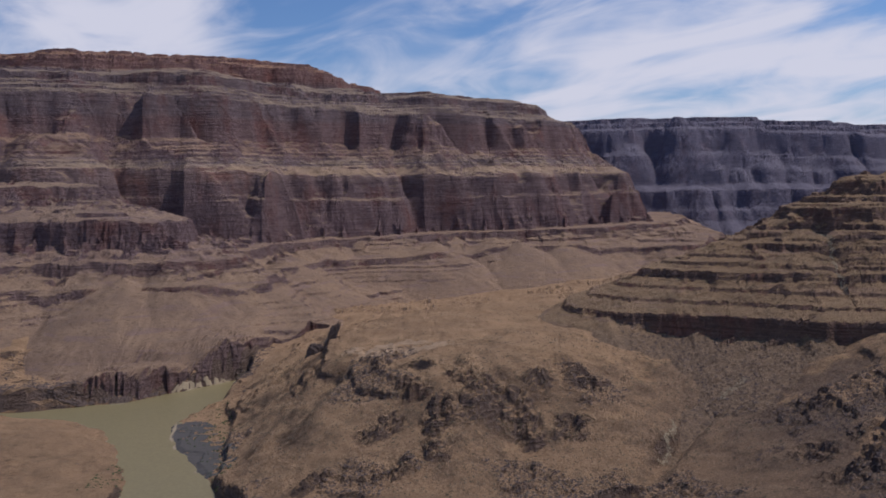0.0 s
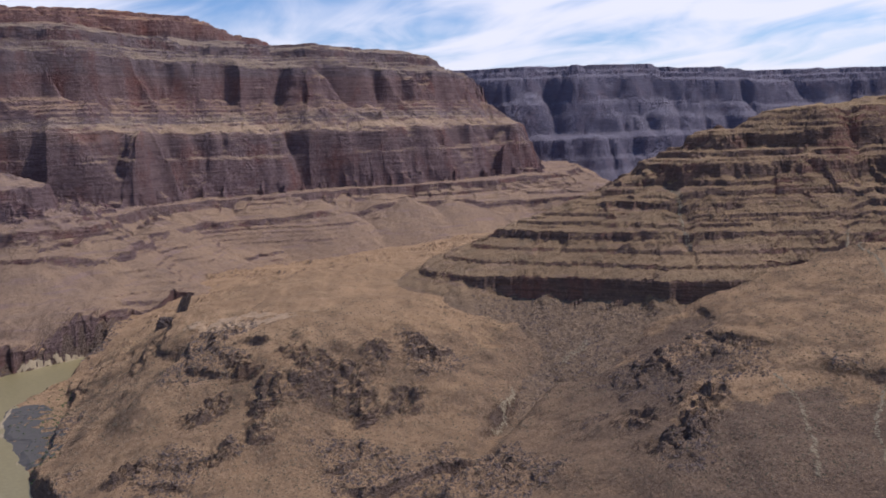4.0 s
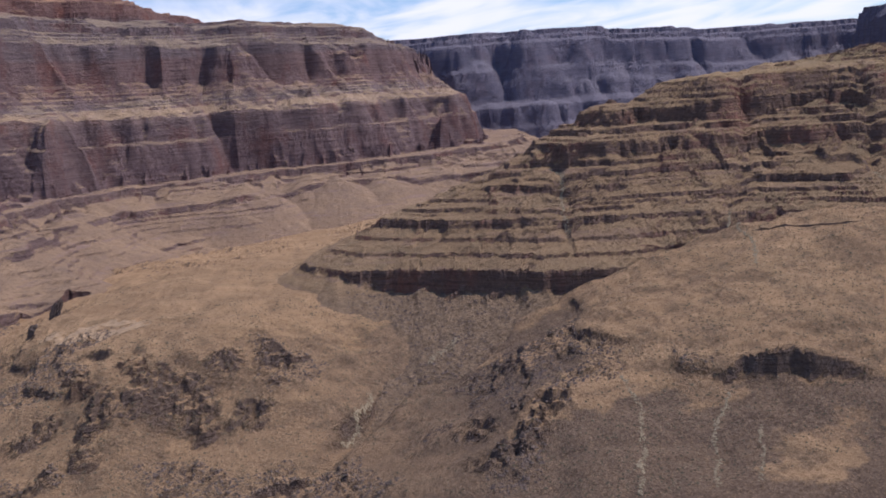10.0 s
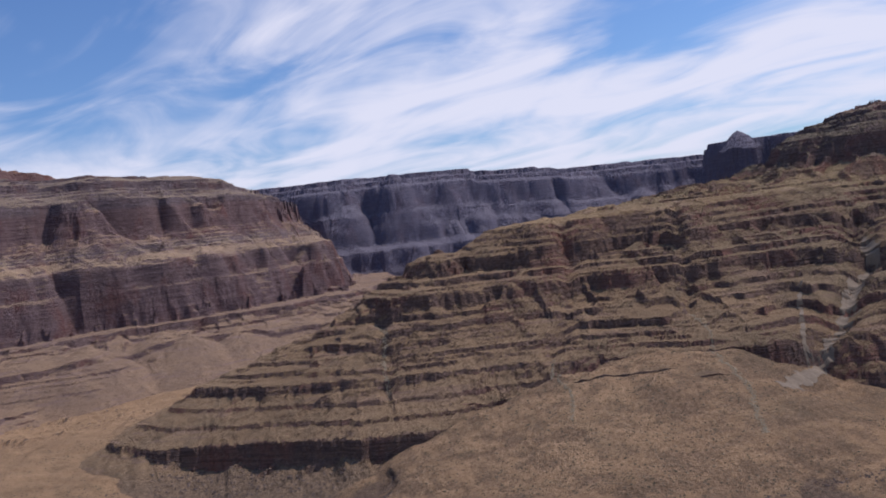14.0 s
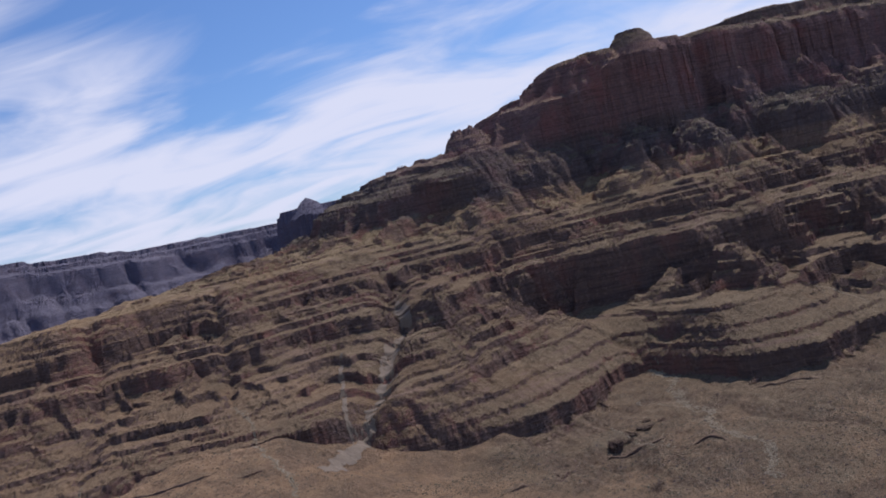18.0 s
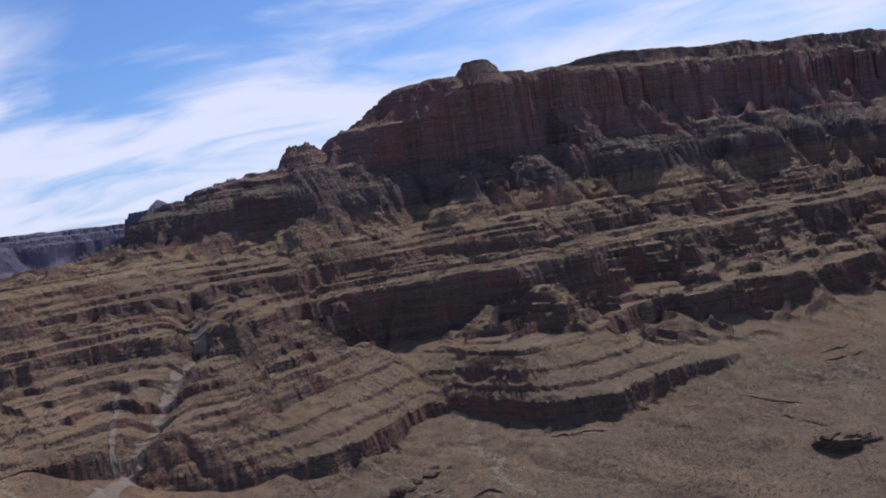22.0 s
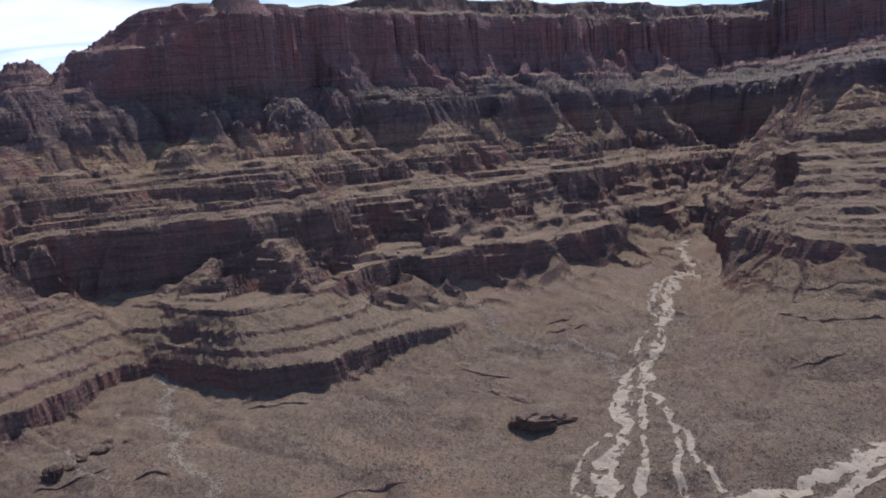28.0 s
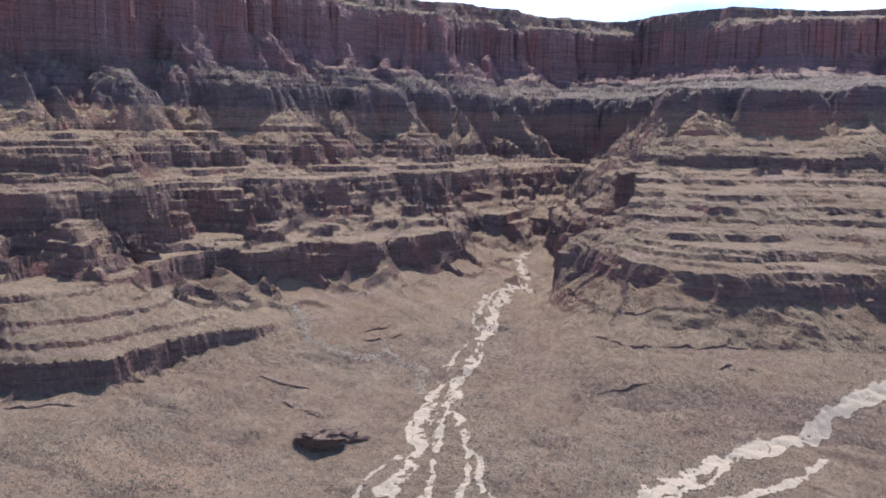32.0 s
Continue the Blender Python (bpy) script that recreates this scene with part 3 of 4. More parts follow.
N_Q = [(-3200, 2300), (-1500, 2400), (-1000, 2400), (-700, 2560), (-420, 2690), (-330, 2780), (-250, 3200), (-200, 4500)] + NB
H_A = [(-3200, 1150), (-1500, 1330), (-1000, 1420), (-700, 1460), (-450, 1470), (-330, 1590), (-320, 1800), (-270, 2060), (-60, 2150), (200, 2250), (420, 2300),
       (620, 2300), (780, 2500), (900, 3000), (1150, 4500)] + NB
H_C = [(-3200, 1250), (-1500, 1430), (-1000, 1500), (-700, 1525), (-480, 1560), (-405, 1650), (-420, 1850), (-400, 2040), (-220, 2230), (-60, 2270), (140, 2400), (360, 2480), (560, 2560), (700, 2760),
       (820, 3100), (1050, 4500)] + NB
H_P = [(-3200, 1400), (-1500, 1540), (-1000, 1590), (-720, 1600), (-550, 1650), (-505, 1730), (-560, 1900), (-640, 2000), (-1500, 2300), (-3200, 2300)]
H_T = [(-3200, 1500), (-1500, 1640), (-900, 1690), (-745, 1735), (-700, 1800), (-760, 1950), (-1500, 2250), (-3200, 2250)]
HILLS = ((-166, -152, 8), (-128, -110, 8), (-88, -50, 9), (-16, 6, 8))


FAR_BANK = [(-900, 1112), (-560, 1158), (-432, 1204), (-376, 1266), (-310, 1338), (-235, 1450), (-200, 1900), (-900, 1900)]
# fans of pale debris below the wall: x, y and height of the tip, fall per metre
FANS = [(-211, 2235, -112, 0.5), (-30, 2215, -122, 0.46), (186, 2262, -130, 0.44), (299, 2300, -134, 0.42), (-336, 1860, -128, 0.55), (-393, 1590, -132, 0.55), (-464, 1508, -126, 0.55), (-540, 1490, -128, 0.5)]


def bank_step(x, y):
    """How far behind the river's far bank, and the height of the rock step along it."""
    b = inside_by(x + 6 * crease(x, y, 30, 235) + 3 * vnoise(x / 9, y / 9, 237), y + 5 * crease(x, y, 24, 238), FAR_BANK)
    return b, 22 * np.clip(0.75 + 0.5 * fbm(x, y, 70, 2, 236), 0.3, 1.1) * np.clip((b + 3) / 9, 0, 1) * np.exp(-np.maximum(b, 0) / 90) * np.clip((-265 - x) / 50, 0, 1)


def north_height(x, y):
    fine = 7 * crease(x, y, 40, 66) + 1.6 * vnoise(x / 15, y / 15, 69)
    bulge = 95 * crease(x, y, 210, 60) - 34 * crease(x, y, 92, 62) + 14 * vnoise(x / 52, y / 52, 64) + fine
    s = inside_by(x, y, N_BASE) + bulge
    z = np.interp(s, [p[0] for p in N_FACE], [p[1] for p in N_FACE])
    cone = np.clip(1.05 - 3.2 * np.abs(vnoise(x / 46, y / 46, 301)), 0, 1)
    z = np.maximum(z, np.where((s > -60) & (s < 12), -114 + 34 * cone + 0.7 * s, -1000))
    q = inside_by(x, y, N_Q) + 0.5 * bulge
    z = np.where(q > -14, np.maximum(z, np.interp(q, (-14, 0, 90, 100, 700), (330, 366, 384, 396, 412))), z)
    hills = massif([inside_by(x, y, o) + 0.45 * bulge + fine for o in (H_A, H_C, H_P, H_T)], HILLS, x, y, 0.42)
    z = np.where(s < 40, np.maximum(z, hills), z)
    foot = np.clip((-100 - z) / 40, 0, 1)
    z = z - np.interp(x, (-500, -100, 130, 300), (5, 8, 14, 32)) * np.clip((z - 190) / 90, 0, 1)
    z = z + 26 * np.clip((-150 - x) / 500, 0, 1) * np.clip((z + 110) / 120, 0, 1)
    layer = np.floor(z / 17)
    z = z + 6 * (1 - foot) * crease(x + 97 * layer, y - 61 * layer, 30, 82)
    z = z + 2.5 * fbm(x, y, 90, 4, 80) + foot * 26 * crease(x, y, 150, 98)
    z = bedded(z, x, y, N_BEDS, 95, 190)
    for fx, fy, tip, fall in FANS:
        d = np.hypot(x - fx + 5 * vnoise(x / 17, y / 17, 241), y - fy)
        z = np.where(d < 260, np.maximum(z, tip - fall * d + 1.5 * crease(x, y, 12, 242)), z)
    b, step = bank_step(x, y)
    near = (y < 1480) & (x < -200)
    return np.where(near & (b < -3), -300, z + near * step * np.clip((-190 - z) / 40, 0, 1))


# ---- far wall and the butte before it ----
F_BEDS = bed_list(-150, -20, 31, 12, 24, 0.3, 0.6) + bed_list(60, 130, 32, 9, 16, 0.5, 0.8) + bed_list(226, 320, 33, 9, 15, 0.5, 0.8)
F_BASE = [(-400, 4250), (900, 3640), (1500, 3560), (2100, 3430), (2700, 3280), (3400, 2950), (3800, 2950), (3800, 5400), (-400, 5400)]
F_FACE = ((-900, -600), (0, -150), (30, -110), (50, -95), (85, -30), (145, -5), (180, 50), (215, 80), (240, 110), (270, 130), (325, 225), (360, 240), (365, 256), (420, 264), (426, 284), (600, 292), (2000, 300))
BUTTE = [(2262, 3500), (2285, 3405), (2390, 3335), (2550, 3265), (2800, 3200), (3050, 3450), (2600, 3720)]


def far_height(x, y):
    s = inside_by(x, y, F_BASE) + 80 * crease(x, y, 260, 120) + 50 * crease(x, y, 105, 122) + 10 * crease(x, y, 42, 124)
    z = np.interp(s, [p[0] for p in F_FACE], [p[1] for p in F_FACE]) + np.interp(x, (-400, 600, 1400, 1440, 1750, 1790, 2500), (50, 32, 8, -8, -30, -46, -62)) * np.clip(s / 300, 0, 1)
    bulge = 26 * crease(x, y, 110, 140) + 8 * crease(x, y, 40, 142)
    inner = [(2475 + 0.86 * (u - 2475), 3430 + 0.86 * (v - 3430)) for u, v in BUTTE]
    z = np.maximum(z, massif([inside_by(x, y, BUTTE) + bulge, inside_by(x, y, inner) + bulge], ((60, 120, 16), (130, 246, 24)), x, y, 0.6))
    z = np.maximum(z, peak(x, y, 2400, 3400, 70, 235, 290))
    z = z + 2.5 * fbm(x, y, 120, 3, 130)
    return bedded(z, x, y, F_BEDS, 135, 300)


# ---- ground ----
# x, y and height of the main rises and hollows of the valley floor
SPOTS_WEST = [(-800, 900, -258), (-480, 980, -258), (-350, 820, -262), (-600, 1200, -258), (-420, 1330, -252), (-330, 1500, -240), (-490, 1360, -238), (-255, 1030, -265), (-228, 940, -263), (-285, 1147, -267), (-700, 1400, -190),
              (-368, 1900, -195), (-142, 1950, -246), (-108, 1830, -230), (80, 1500, -190), (81, 1349, -168), (-100, 1250, -180), (-150, 1100, -180),
              (-35, 944, -172), (-31, 917, -167), (60, 870, -172), (127, 896, -166), (180, 1000, -172), (150, 1150, -170), (-132, 869, -208), (17, 818, -188), (65, 790, -235),
              (-60, 720, -240), (-220, 850, -268), (-290, 1180, -262), (400, 1700, -210), (0, 500, -275), (-400, 400, -268)]
SPOTS_EAST = [(100, 650, -262), (195, 790, -243), (250, 850, -230), (290, 900, -214), (310, 980, -192), (337, 716, -190), (300, 600, -215), (387, 740, -178), (420, 760, -168),
              (446, 830, -152), (546, 672, -158), (617, 847, -119), (560, 880, -130), (680, 868, -106), (740, 835, -108), (451, 640, -190), (650, 600, -195), (400, 400, -262), (800, 700, -160), (947, 638, -173),
              (835, 728, -168), (890, 705, -171), (960, 690, -172), (1040, 715, -170), (1080, 667, -169), (1105, 600, -167), (1150, 540, -166), (1230, 515, -169), (1300, 500, -166), (1380, 440, -165), (1500, 400, -166), (1681, 366, -162), (1748, 421, -149), (1860, 442, -126), (1143, 360, -188), (1176, 201, -188), (1188, 100, -202), (1333, 344, -189), (1604, 392, -166),
              (1352, 213, -174), (1410, 110, -180), (900, 300, -222), (700, 0, -260), (1200, -500, -240)]
SPOTS = np.array(SPOTS_WEST + SPOTS_EAST, float)


def spline_weights(p):
    d = np.linalg.norm(p[:, None, :2] - p[None, :, :2], axis=-1)
    n = len(p)
    a = np.zeros((n + 1, n + 1))
    a[:n, :n] = d + 30.0 * 0 - np.eye(n) * 8.0
    a[:n, n] = a[n, :n] = 1
    return np.linalg.solve(a, np.append(p[:, 2], 0))


SPLINE = spline_weights(SPOTS)
RIVER_W = [(-900, 1000), (-566, 1112), (-454, 1092), (-400, 1026), (-354, 953), (-301, 805), (-260, 500), (-200, 100), (-200, -1500)]
RIVER_E = [(100, -1500), (60, 100), (-60, 500), (-230, 831), (-286, 930), (-322, 1006), (-338, 1083), (-306, 1177), (-292, 1288), (-300, 1330), (-367, 1262), (-429, 1187), (-560, 1150), (-900, 1100)]
RIVER = RIVER_W + RIVER_E
BENCH = [(385, 800), (413, 745), (436, 705), (448, 685), (456, 662), (476, 664), (519, 652), (545, 632), (570, 600), (640, 560), (760, 540), (900, 560), (900, 900), (420, 900)]
PLATEAU = [(-150, 1185), (-150, 1090), (-135, 1000), (-112, 950), (-55, 915), (20, 877), (60, 830), (110, 800), (160, 900), (230, 1000), (150, 1150), (0, 1300), (-140, 1250)]
MUDFLAT = [(-322, 1000), (-336, 1066), (-322, 1122), (-294, 1147), (-262, 1032), (-243, 939), (-224, 845), (-236, 838), (-292, 924)]
# craggy spots on the hillsides
CRAGS = [(-40, 860), (-3, 818), (25, 826), (42, 816), (64, 832), (-14, 796), (94, 861), (136, 869), (-72, 960), (15, 858), (-61, 809), (74, 808), (331, 698), (352, 687), (334, 670), (329, 798),
         (-80, 794), (-47, 743), (-113, 737), (13, 813), (44, 820), (-18, 764), (287, 645), (317, 665), (285, 701), (-60, 804), (68, 804), (111, 812), (305, 655), (342, 682), (-30, 840), (34, 838)]
GROUND_BEDS = bed_list(-268, -165, 13, 6, 15)
GORGE = [(60, 560), (100, 650), (195, 790), (250, 850), (290, 905), (312, 985), (280, 1040)]


def ground_height(x, y):
    wx, wy = x + 10 * fbm(x, y, 60, 3, 200), y + 10 * fbm(x, y, 60, 3, 210)
    z = np.full(x.shape, SPLINE[-1])
    for (px, py, _), w in zip(SPOTS, SPLINE[:-1]):
        z = z + w * np.hypot(wx - px, wy - py)
    z = np.clip(z, -290, 0)
    far = np.clip((np.hypot(x - 300, y - 800) - 1500) / 1200, 0, 1)
    z = z * (1 - far) + -200 * far
    g, _ = line_distance(wx, wy, GORGE)
    z = z - 9 * np.exp(-(g / 12) ** 2)
    b = inside_by(wx + 5 * vnoise(x / 13, y / 13, 261), wy + 5 * vnoise(x / 13, y / 13, 262), BENCH)
    z = z + 10 * np.clip((x - 425) / 90, 0.4, 1) * np.clip(0.75 + 0.8 * fbm(x, y, 55, 3, 216), 0.1, 1.25) * np.tanh(b / 3.6) * np.exp(-np.abs(b) / 38)
    p = inside_by(wx, wy, PLATEAU)
    z = z + 7 * np.clip(0.6 + 1.0 * fbm(x, y, 50, 3, 218), 0, 1.3) * np.clip((95 - x) / 70, 0, 1) * np.tanh((p + 4 * crease(x, y, 14, 219)) / 2) * np.exp(-np.abs(p) / 40)
    rocky = np.clip(0.15 + 1.8 * fbm(x, y, 80, 4, 224), 0, 1) * np.clip((820 - x) / 80, 0, 1) * np.clip((-166 - z) / 18, 0, 1)
    z = z + 0.8 * rocky * (ledges(z, GROUND_BEDS) - z) + 2.2 * fbm(x, y, 40, 5, 220) + rocky * (9 * (billow(x, y, 26, 4, 227) - 0.3) + 3 * crease(x, y, 8, 228))
    crag = np.zeros(x.shape)
    for px, py in CRAGS:
        crag = np.maximum(crag, 1 - ((wx - px) ** 2 + (wy - py) ** 2) / 17 ** 2)
    crag = np.clip(1.6 * crag, 0, 1)
    z = z + crag * (17 * (billow(x, y, 15, 3, 250) - 0.26) + 4 * crease(x, y, 6, 253))
    open_floor = np.clip((x - 800) / 120, 0, 1)
    z = z - (3.0 + 2.5 * open_floor) * np.clip(ridged(x, y, 90, 3, 240) - 0.55, 0, 1) + 1.6 * open_floor * fbm(x, y, 28, 4, 245)
    for mx, my, wide, high in ((1040, 412, 30, 11), (1226, 440, 24, 9), (1180, 372, 18, 5), (960, 560, 34, 7), (1120, 470, 22, 4)):
        z = z + high * np.exp(-((x - mx) ** 2 + (y - my) ** 2) / wide ** 2)
    z = z + bank_step(x, y)[1]
    r = inside_by(x + 4 * fbm(x, y, 30, 3, 230), y + 4 * fbm(x, y, 30, 3, 233), RIVER)
    bank = np.clip((-r) / 9, 0, 1)
    flat = inside_by(x + 5 * fbm(x, y, 30, 3, 251), y, MUDFLAT)
    z = np.where(flat > -6, np.minimum(z, np.interp(flat, (-6, 0, 12, 40), (-262, -269.5, -270, -270.6))), z)
    z = np.where(r > 0, -277, np.maximum(z * bank + -274 * (1 - bank), -272.5 + 0.6 * bank))
    return z


def open_ground(x, y, z):
    wall = np.full(x.shape, -999.0)
    m = (x > 90) & (y < 3000)
    wall[m] = south_height(x[m], y[m])
    m = y > 1000
    wall[m] = np.maximum(wall[m], north_height(x[m], y[m]))
    return z > wall - 12


ground = sheet("ground", spaced((-2600, -700, 25), (-700, -420, 8), (-420, 760, 2.7), (760, 1500, 3.4), (1500, 2000, 8), (2000, 3200, 40)),
               spaced((-2200, -300, 40), (-300, 60, 12), (60, 540, 4), (540, 1120, 2.7), (1120, 1400, 6), (1400, 2200, 12), (2200, 4800, 50)),
               ground_height, SOIL, open_ground, "tan desert valley floor with plateau, gullies and scattered scrub", "ground")


def bare(x, y, z):
    return z > ground_height(x, y) - 6


south_wall = sheet("canyon_wall_south", spaced((120, 1450, 2.3), (1450, 2000, 3.6), (2000, 3000, 7), (3000, 3300, 40)),
                   spaced((-2200, -100, 30), (-100, 400, 4), (400, 1250, 2.3), (1250, 1500, 10), (1500, 3500, 30)),
                   south_height, ROCK_S, bare, "layered brown and red rock walls with ledges and talus", "cliff",
                   (("lower_ledges", -108), ("middle_cliffs", -4), ("talus_slope", 60), ("stepped_ledges", 124), ("upper_cliff", 250), ("rim_cap", 9999)))
north_wall = sheet("canyon_wall_north", spaced((-3000, -1200, 20), (-1200, 720, 3.8), (720, 1200, 12)), spaced((1100, 1400, 12), (1400, 1800, 4.6), (1800, 2900, 3.6), (2900, 3300, 7), (3300, 5000, 40)),
                   north_height, ROCK_N, bare, "tall red and purple canyon wall in horizontal layers", "cliff",
                   (("foot_hills", -108), ("lower_cliff", -5), ("grey_terraces", 110), ("upper_cliff", 200), ("stepped_rim", 330), ("red_cap", 9999)))
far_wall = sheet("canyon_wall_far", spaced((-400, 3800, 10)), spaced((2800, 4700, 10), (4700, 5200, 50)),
                 far_height, ROCK_F_HAZED, lambda x, y, z: z > -260, "distant canyon wall under a flat rim, blue-grey from painted haze", "cliff")


def land(x, y):
    x, y = np.atleast_1d(np.asarray(x, float)), np.atleast_1d(np.asarray(y, float))
    return np.maximum(ground_height(x, y), south_height(x, y))


# ---- river ----
bm = bmesh.new()
bm.faces.new([bm.verts.new((px, py, -272)) for px, py in ((-1100, -1500), (300, -1500), (300, 1500), (-1100, 1500))])
me = bpy.data.meshes.new("river")
bm.to_mesh(me)
bm.free()
me.materials.append(WATER)
tagged(new("river", me), "calm olive-brown silty river between rocky banks", "river", "", "water")


# ---- dry washes and scree streaks ----
def ribbon(name, path, width, material, parent=None, seed=0, lift=0.4, wander=0.5, full=0.0):
    """A ragged strip of gravel laid on the land along a path, broken by islands and dry bars."""
    p = np.array(path, float)
    leg = np.linalg.norm(np.diff(p, axis=0), axis=1)
    run = np.concatenate([[0], np.cumsum(leg)])
    t = np.arange(0, run[-1], 1.3)
    x, y = np.interp(t, run, p[:, 0]), np.interp(t, run, p[:, 1])
    for _ in range(3):
        x[1:-1], y[1:-1] = (x[:-2] + 2 * x[1:-1] + x[2:]) / 4, (y[:-2] + 2 * y[1:-1] + y[2:]) / 4
    dx, dy = np.gradient(x), np.gradient(y)
    ln = np.hypot(dx, dy) + 1e-9
    sway = width * wander * (1.2 * vnoise(t / 34, t * 0 + seed, 520) + 0.6 * vnoise(t / 11, t * 0 + seed, 521))
    u = np.linspace(-1.25, 1.25, max(9, int(2.5 * width)))
    off = sway[:, None] + u[None] * width
    X, Y = x[:, None] - (dy / ln)[:, None] * off, y[:, None] + (dx / ln)[:, None] * off
    X, Y = X + 0.5 * vnoise(X / 2.5, Y / 2.5, 531), Y + 0.5 * vnoise(X / 2.5, Y / 2.5, 532)
    Z = land(X.ravel(), Y.ravel()).reshape(X.shape) + lift
    ends = np.minimum(1, np.minimum(t, run[-1] - t) / 20)[:, None]
    body = np.maximum(0.62 + 0.5 * vnoise(t / 27, t * 0 + seed, 525), 0.2 + 0.5 * min(full, 1))[:, None] * ends
    m = np.abs(u)[None] < body + 0.42 * fbm(X, Y, 9, 3, 526)
    m &= (fbm(X / 1.6, Y, 6.5, 3, 540 + seed) < 0.42 + full) | (width < 3.2)
    n, w = X.shape
    idx = np.arange(n * w).reshape(n, w)
    quads = np.stack([idx[:-1, :-1], idx[1:, :-1], idx[1:, 1:], idx[:-1, 1:]], -1)[m[:-1, :-1]]
    ob = new(name, raw_mesh(name, np.stack([X, Y, Z], -1).reshape(-1, 3), quads.reshape(-1, 4), material))
    ob.parent = parent
    return tagged(ob, "", "", "", "stuff")


wash = tagged(new("dry_wash"), "pale braided dry gravel stream bed fanning down the valley", "dry wash")
MAIN = [(1850, 440), (1800, 432), (1748, 418), (1710, 398), (1660, 380), (1613, 395), (1530, 372), (1453, 360), (1355, 341), (1295, 330), (1192, 313), (1120, 296), (1040, 262), (930, 230)]
BRANCHES = [(MAIN, 8), ([(1613, 395), (1570, 400), (1500, 388), (1453, 360)], 4), ([(1453, 360), (1400, 366), (1350, 356), (1310, 345)], 5),
            ([(1355, 341), (1310, 352), (1250, 335), (1222, 326), (1174, 304), (1118, 304), (1060, 285)], 6), ([(1295, 330), (1245, 300), (1193, 271), (1145, 241), (1108, 214)], 4),
            ([(1193, 271), (1165, 262), (1120, 250), (1080, 228)], 3), ([(1192, 313), (1150, 318), (1100, 312), (1050, 290)], 4), ([(1250, 320), (1200, 296), (1150, 280), (1080, 262)], 4),
            ([(1355, 341), (1300, 322), (1240, 312), (1192, 300)], 4)]
for k in range(14):
    i = 3 + k % 7
    (ax, ay), (bx, by) = MAIN[i], MAIN[i + 1]
    o = random.Random(k).uniform(-22, 22) * (0.4 + 0.12 * (i - 3))
    BRANCHES.append(([(ax, ay), (0.7 * ax + 0.3 * bx, 0.7 * ay + 0.3 * by + 0.7 * o), (0.35 * ax + 0.65 * bx, 0.35 * ay + 0.65 * by + o), (bx, by + 0.3 * o)], 2.2))
for k, (path, w) in enumerate(BRANCHES):
    ribbon("channel", path, w, GRAVEL, wash, 10 + k)
wash2 = tagged(new("dry_wash"), "broad pale gravel wash curving across the valley floor", "dry wash")
for k, (path, w) in enumerate([([(1420, -20), (1360, 40), (1308, 75), (1286, 106), (1212, 135), (1140, 177), (1100, 205), (1000, 215), (900, 190)], 10), ([(1300, 40), (1232, 75), (1202, 105), (1154, 145), (1110, 172), (1000, 180)], 4),
                               ([(1286, 106), (1230, 112), (1180, 140), (1120, 168)], 4)]):
    ribbon("channel", path, w, GRAVEL, wash2, 40 + k, 0.4, 0.5, 0.8)
SANDY = [([(-128, 1026), (-79, 1002), (-40, 974), (10, 948)], 20), ([(-85, 1032), (-30, 996), (30, 970)], 9)]
STREAKS = [([(1370, 530), (1340, 490), (1335, 445), (1364, 419), (1347, 369), (1300, 345)], 5), ([(1124, 742), (1113, 711), (1060, 650), (1015, 597), (978, 535), (939, 498)], 6), ([(454, 1085), (447, 1030), (440, 990), (436, 965)], 3), ([(594, 940), (575, 854), (558, 796)], 2.5),
           ([(736, 915), (722, 847), (712, 788), (676, 706)], 3), ([(398, 690), (399, 650), (384, 602), (367, 564)], 2), ([(463, 650), (436, 607), (411, 556)], 2), ([(465, 606), (437, 553)], 1.6),
           ([(215, 850), (200, 815), (190, 785)], 3), ([(300, 905), (285, 893), (270, 880)], 5), ([(1050, 700), (1040, 640), (1030, 600)], 1.8), ([(985, 690), (960, 640), (950, 590)], 1.6),
           ([(1300, 640), (1295, 600), (1280, 570)], 2), ([(2330, 600), (2270, 560), (2200, 530)], 4), ([(2420, 650), (2380, 620)], 6)]


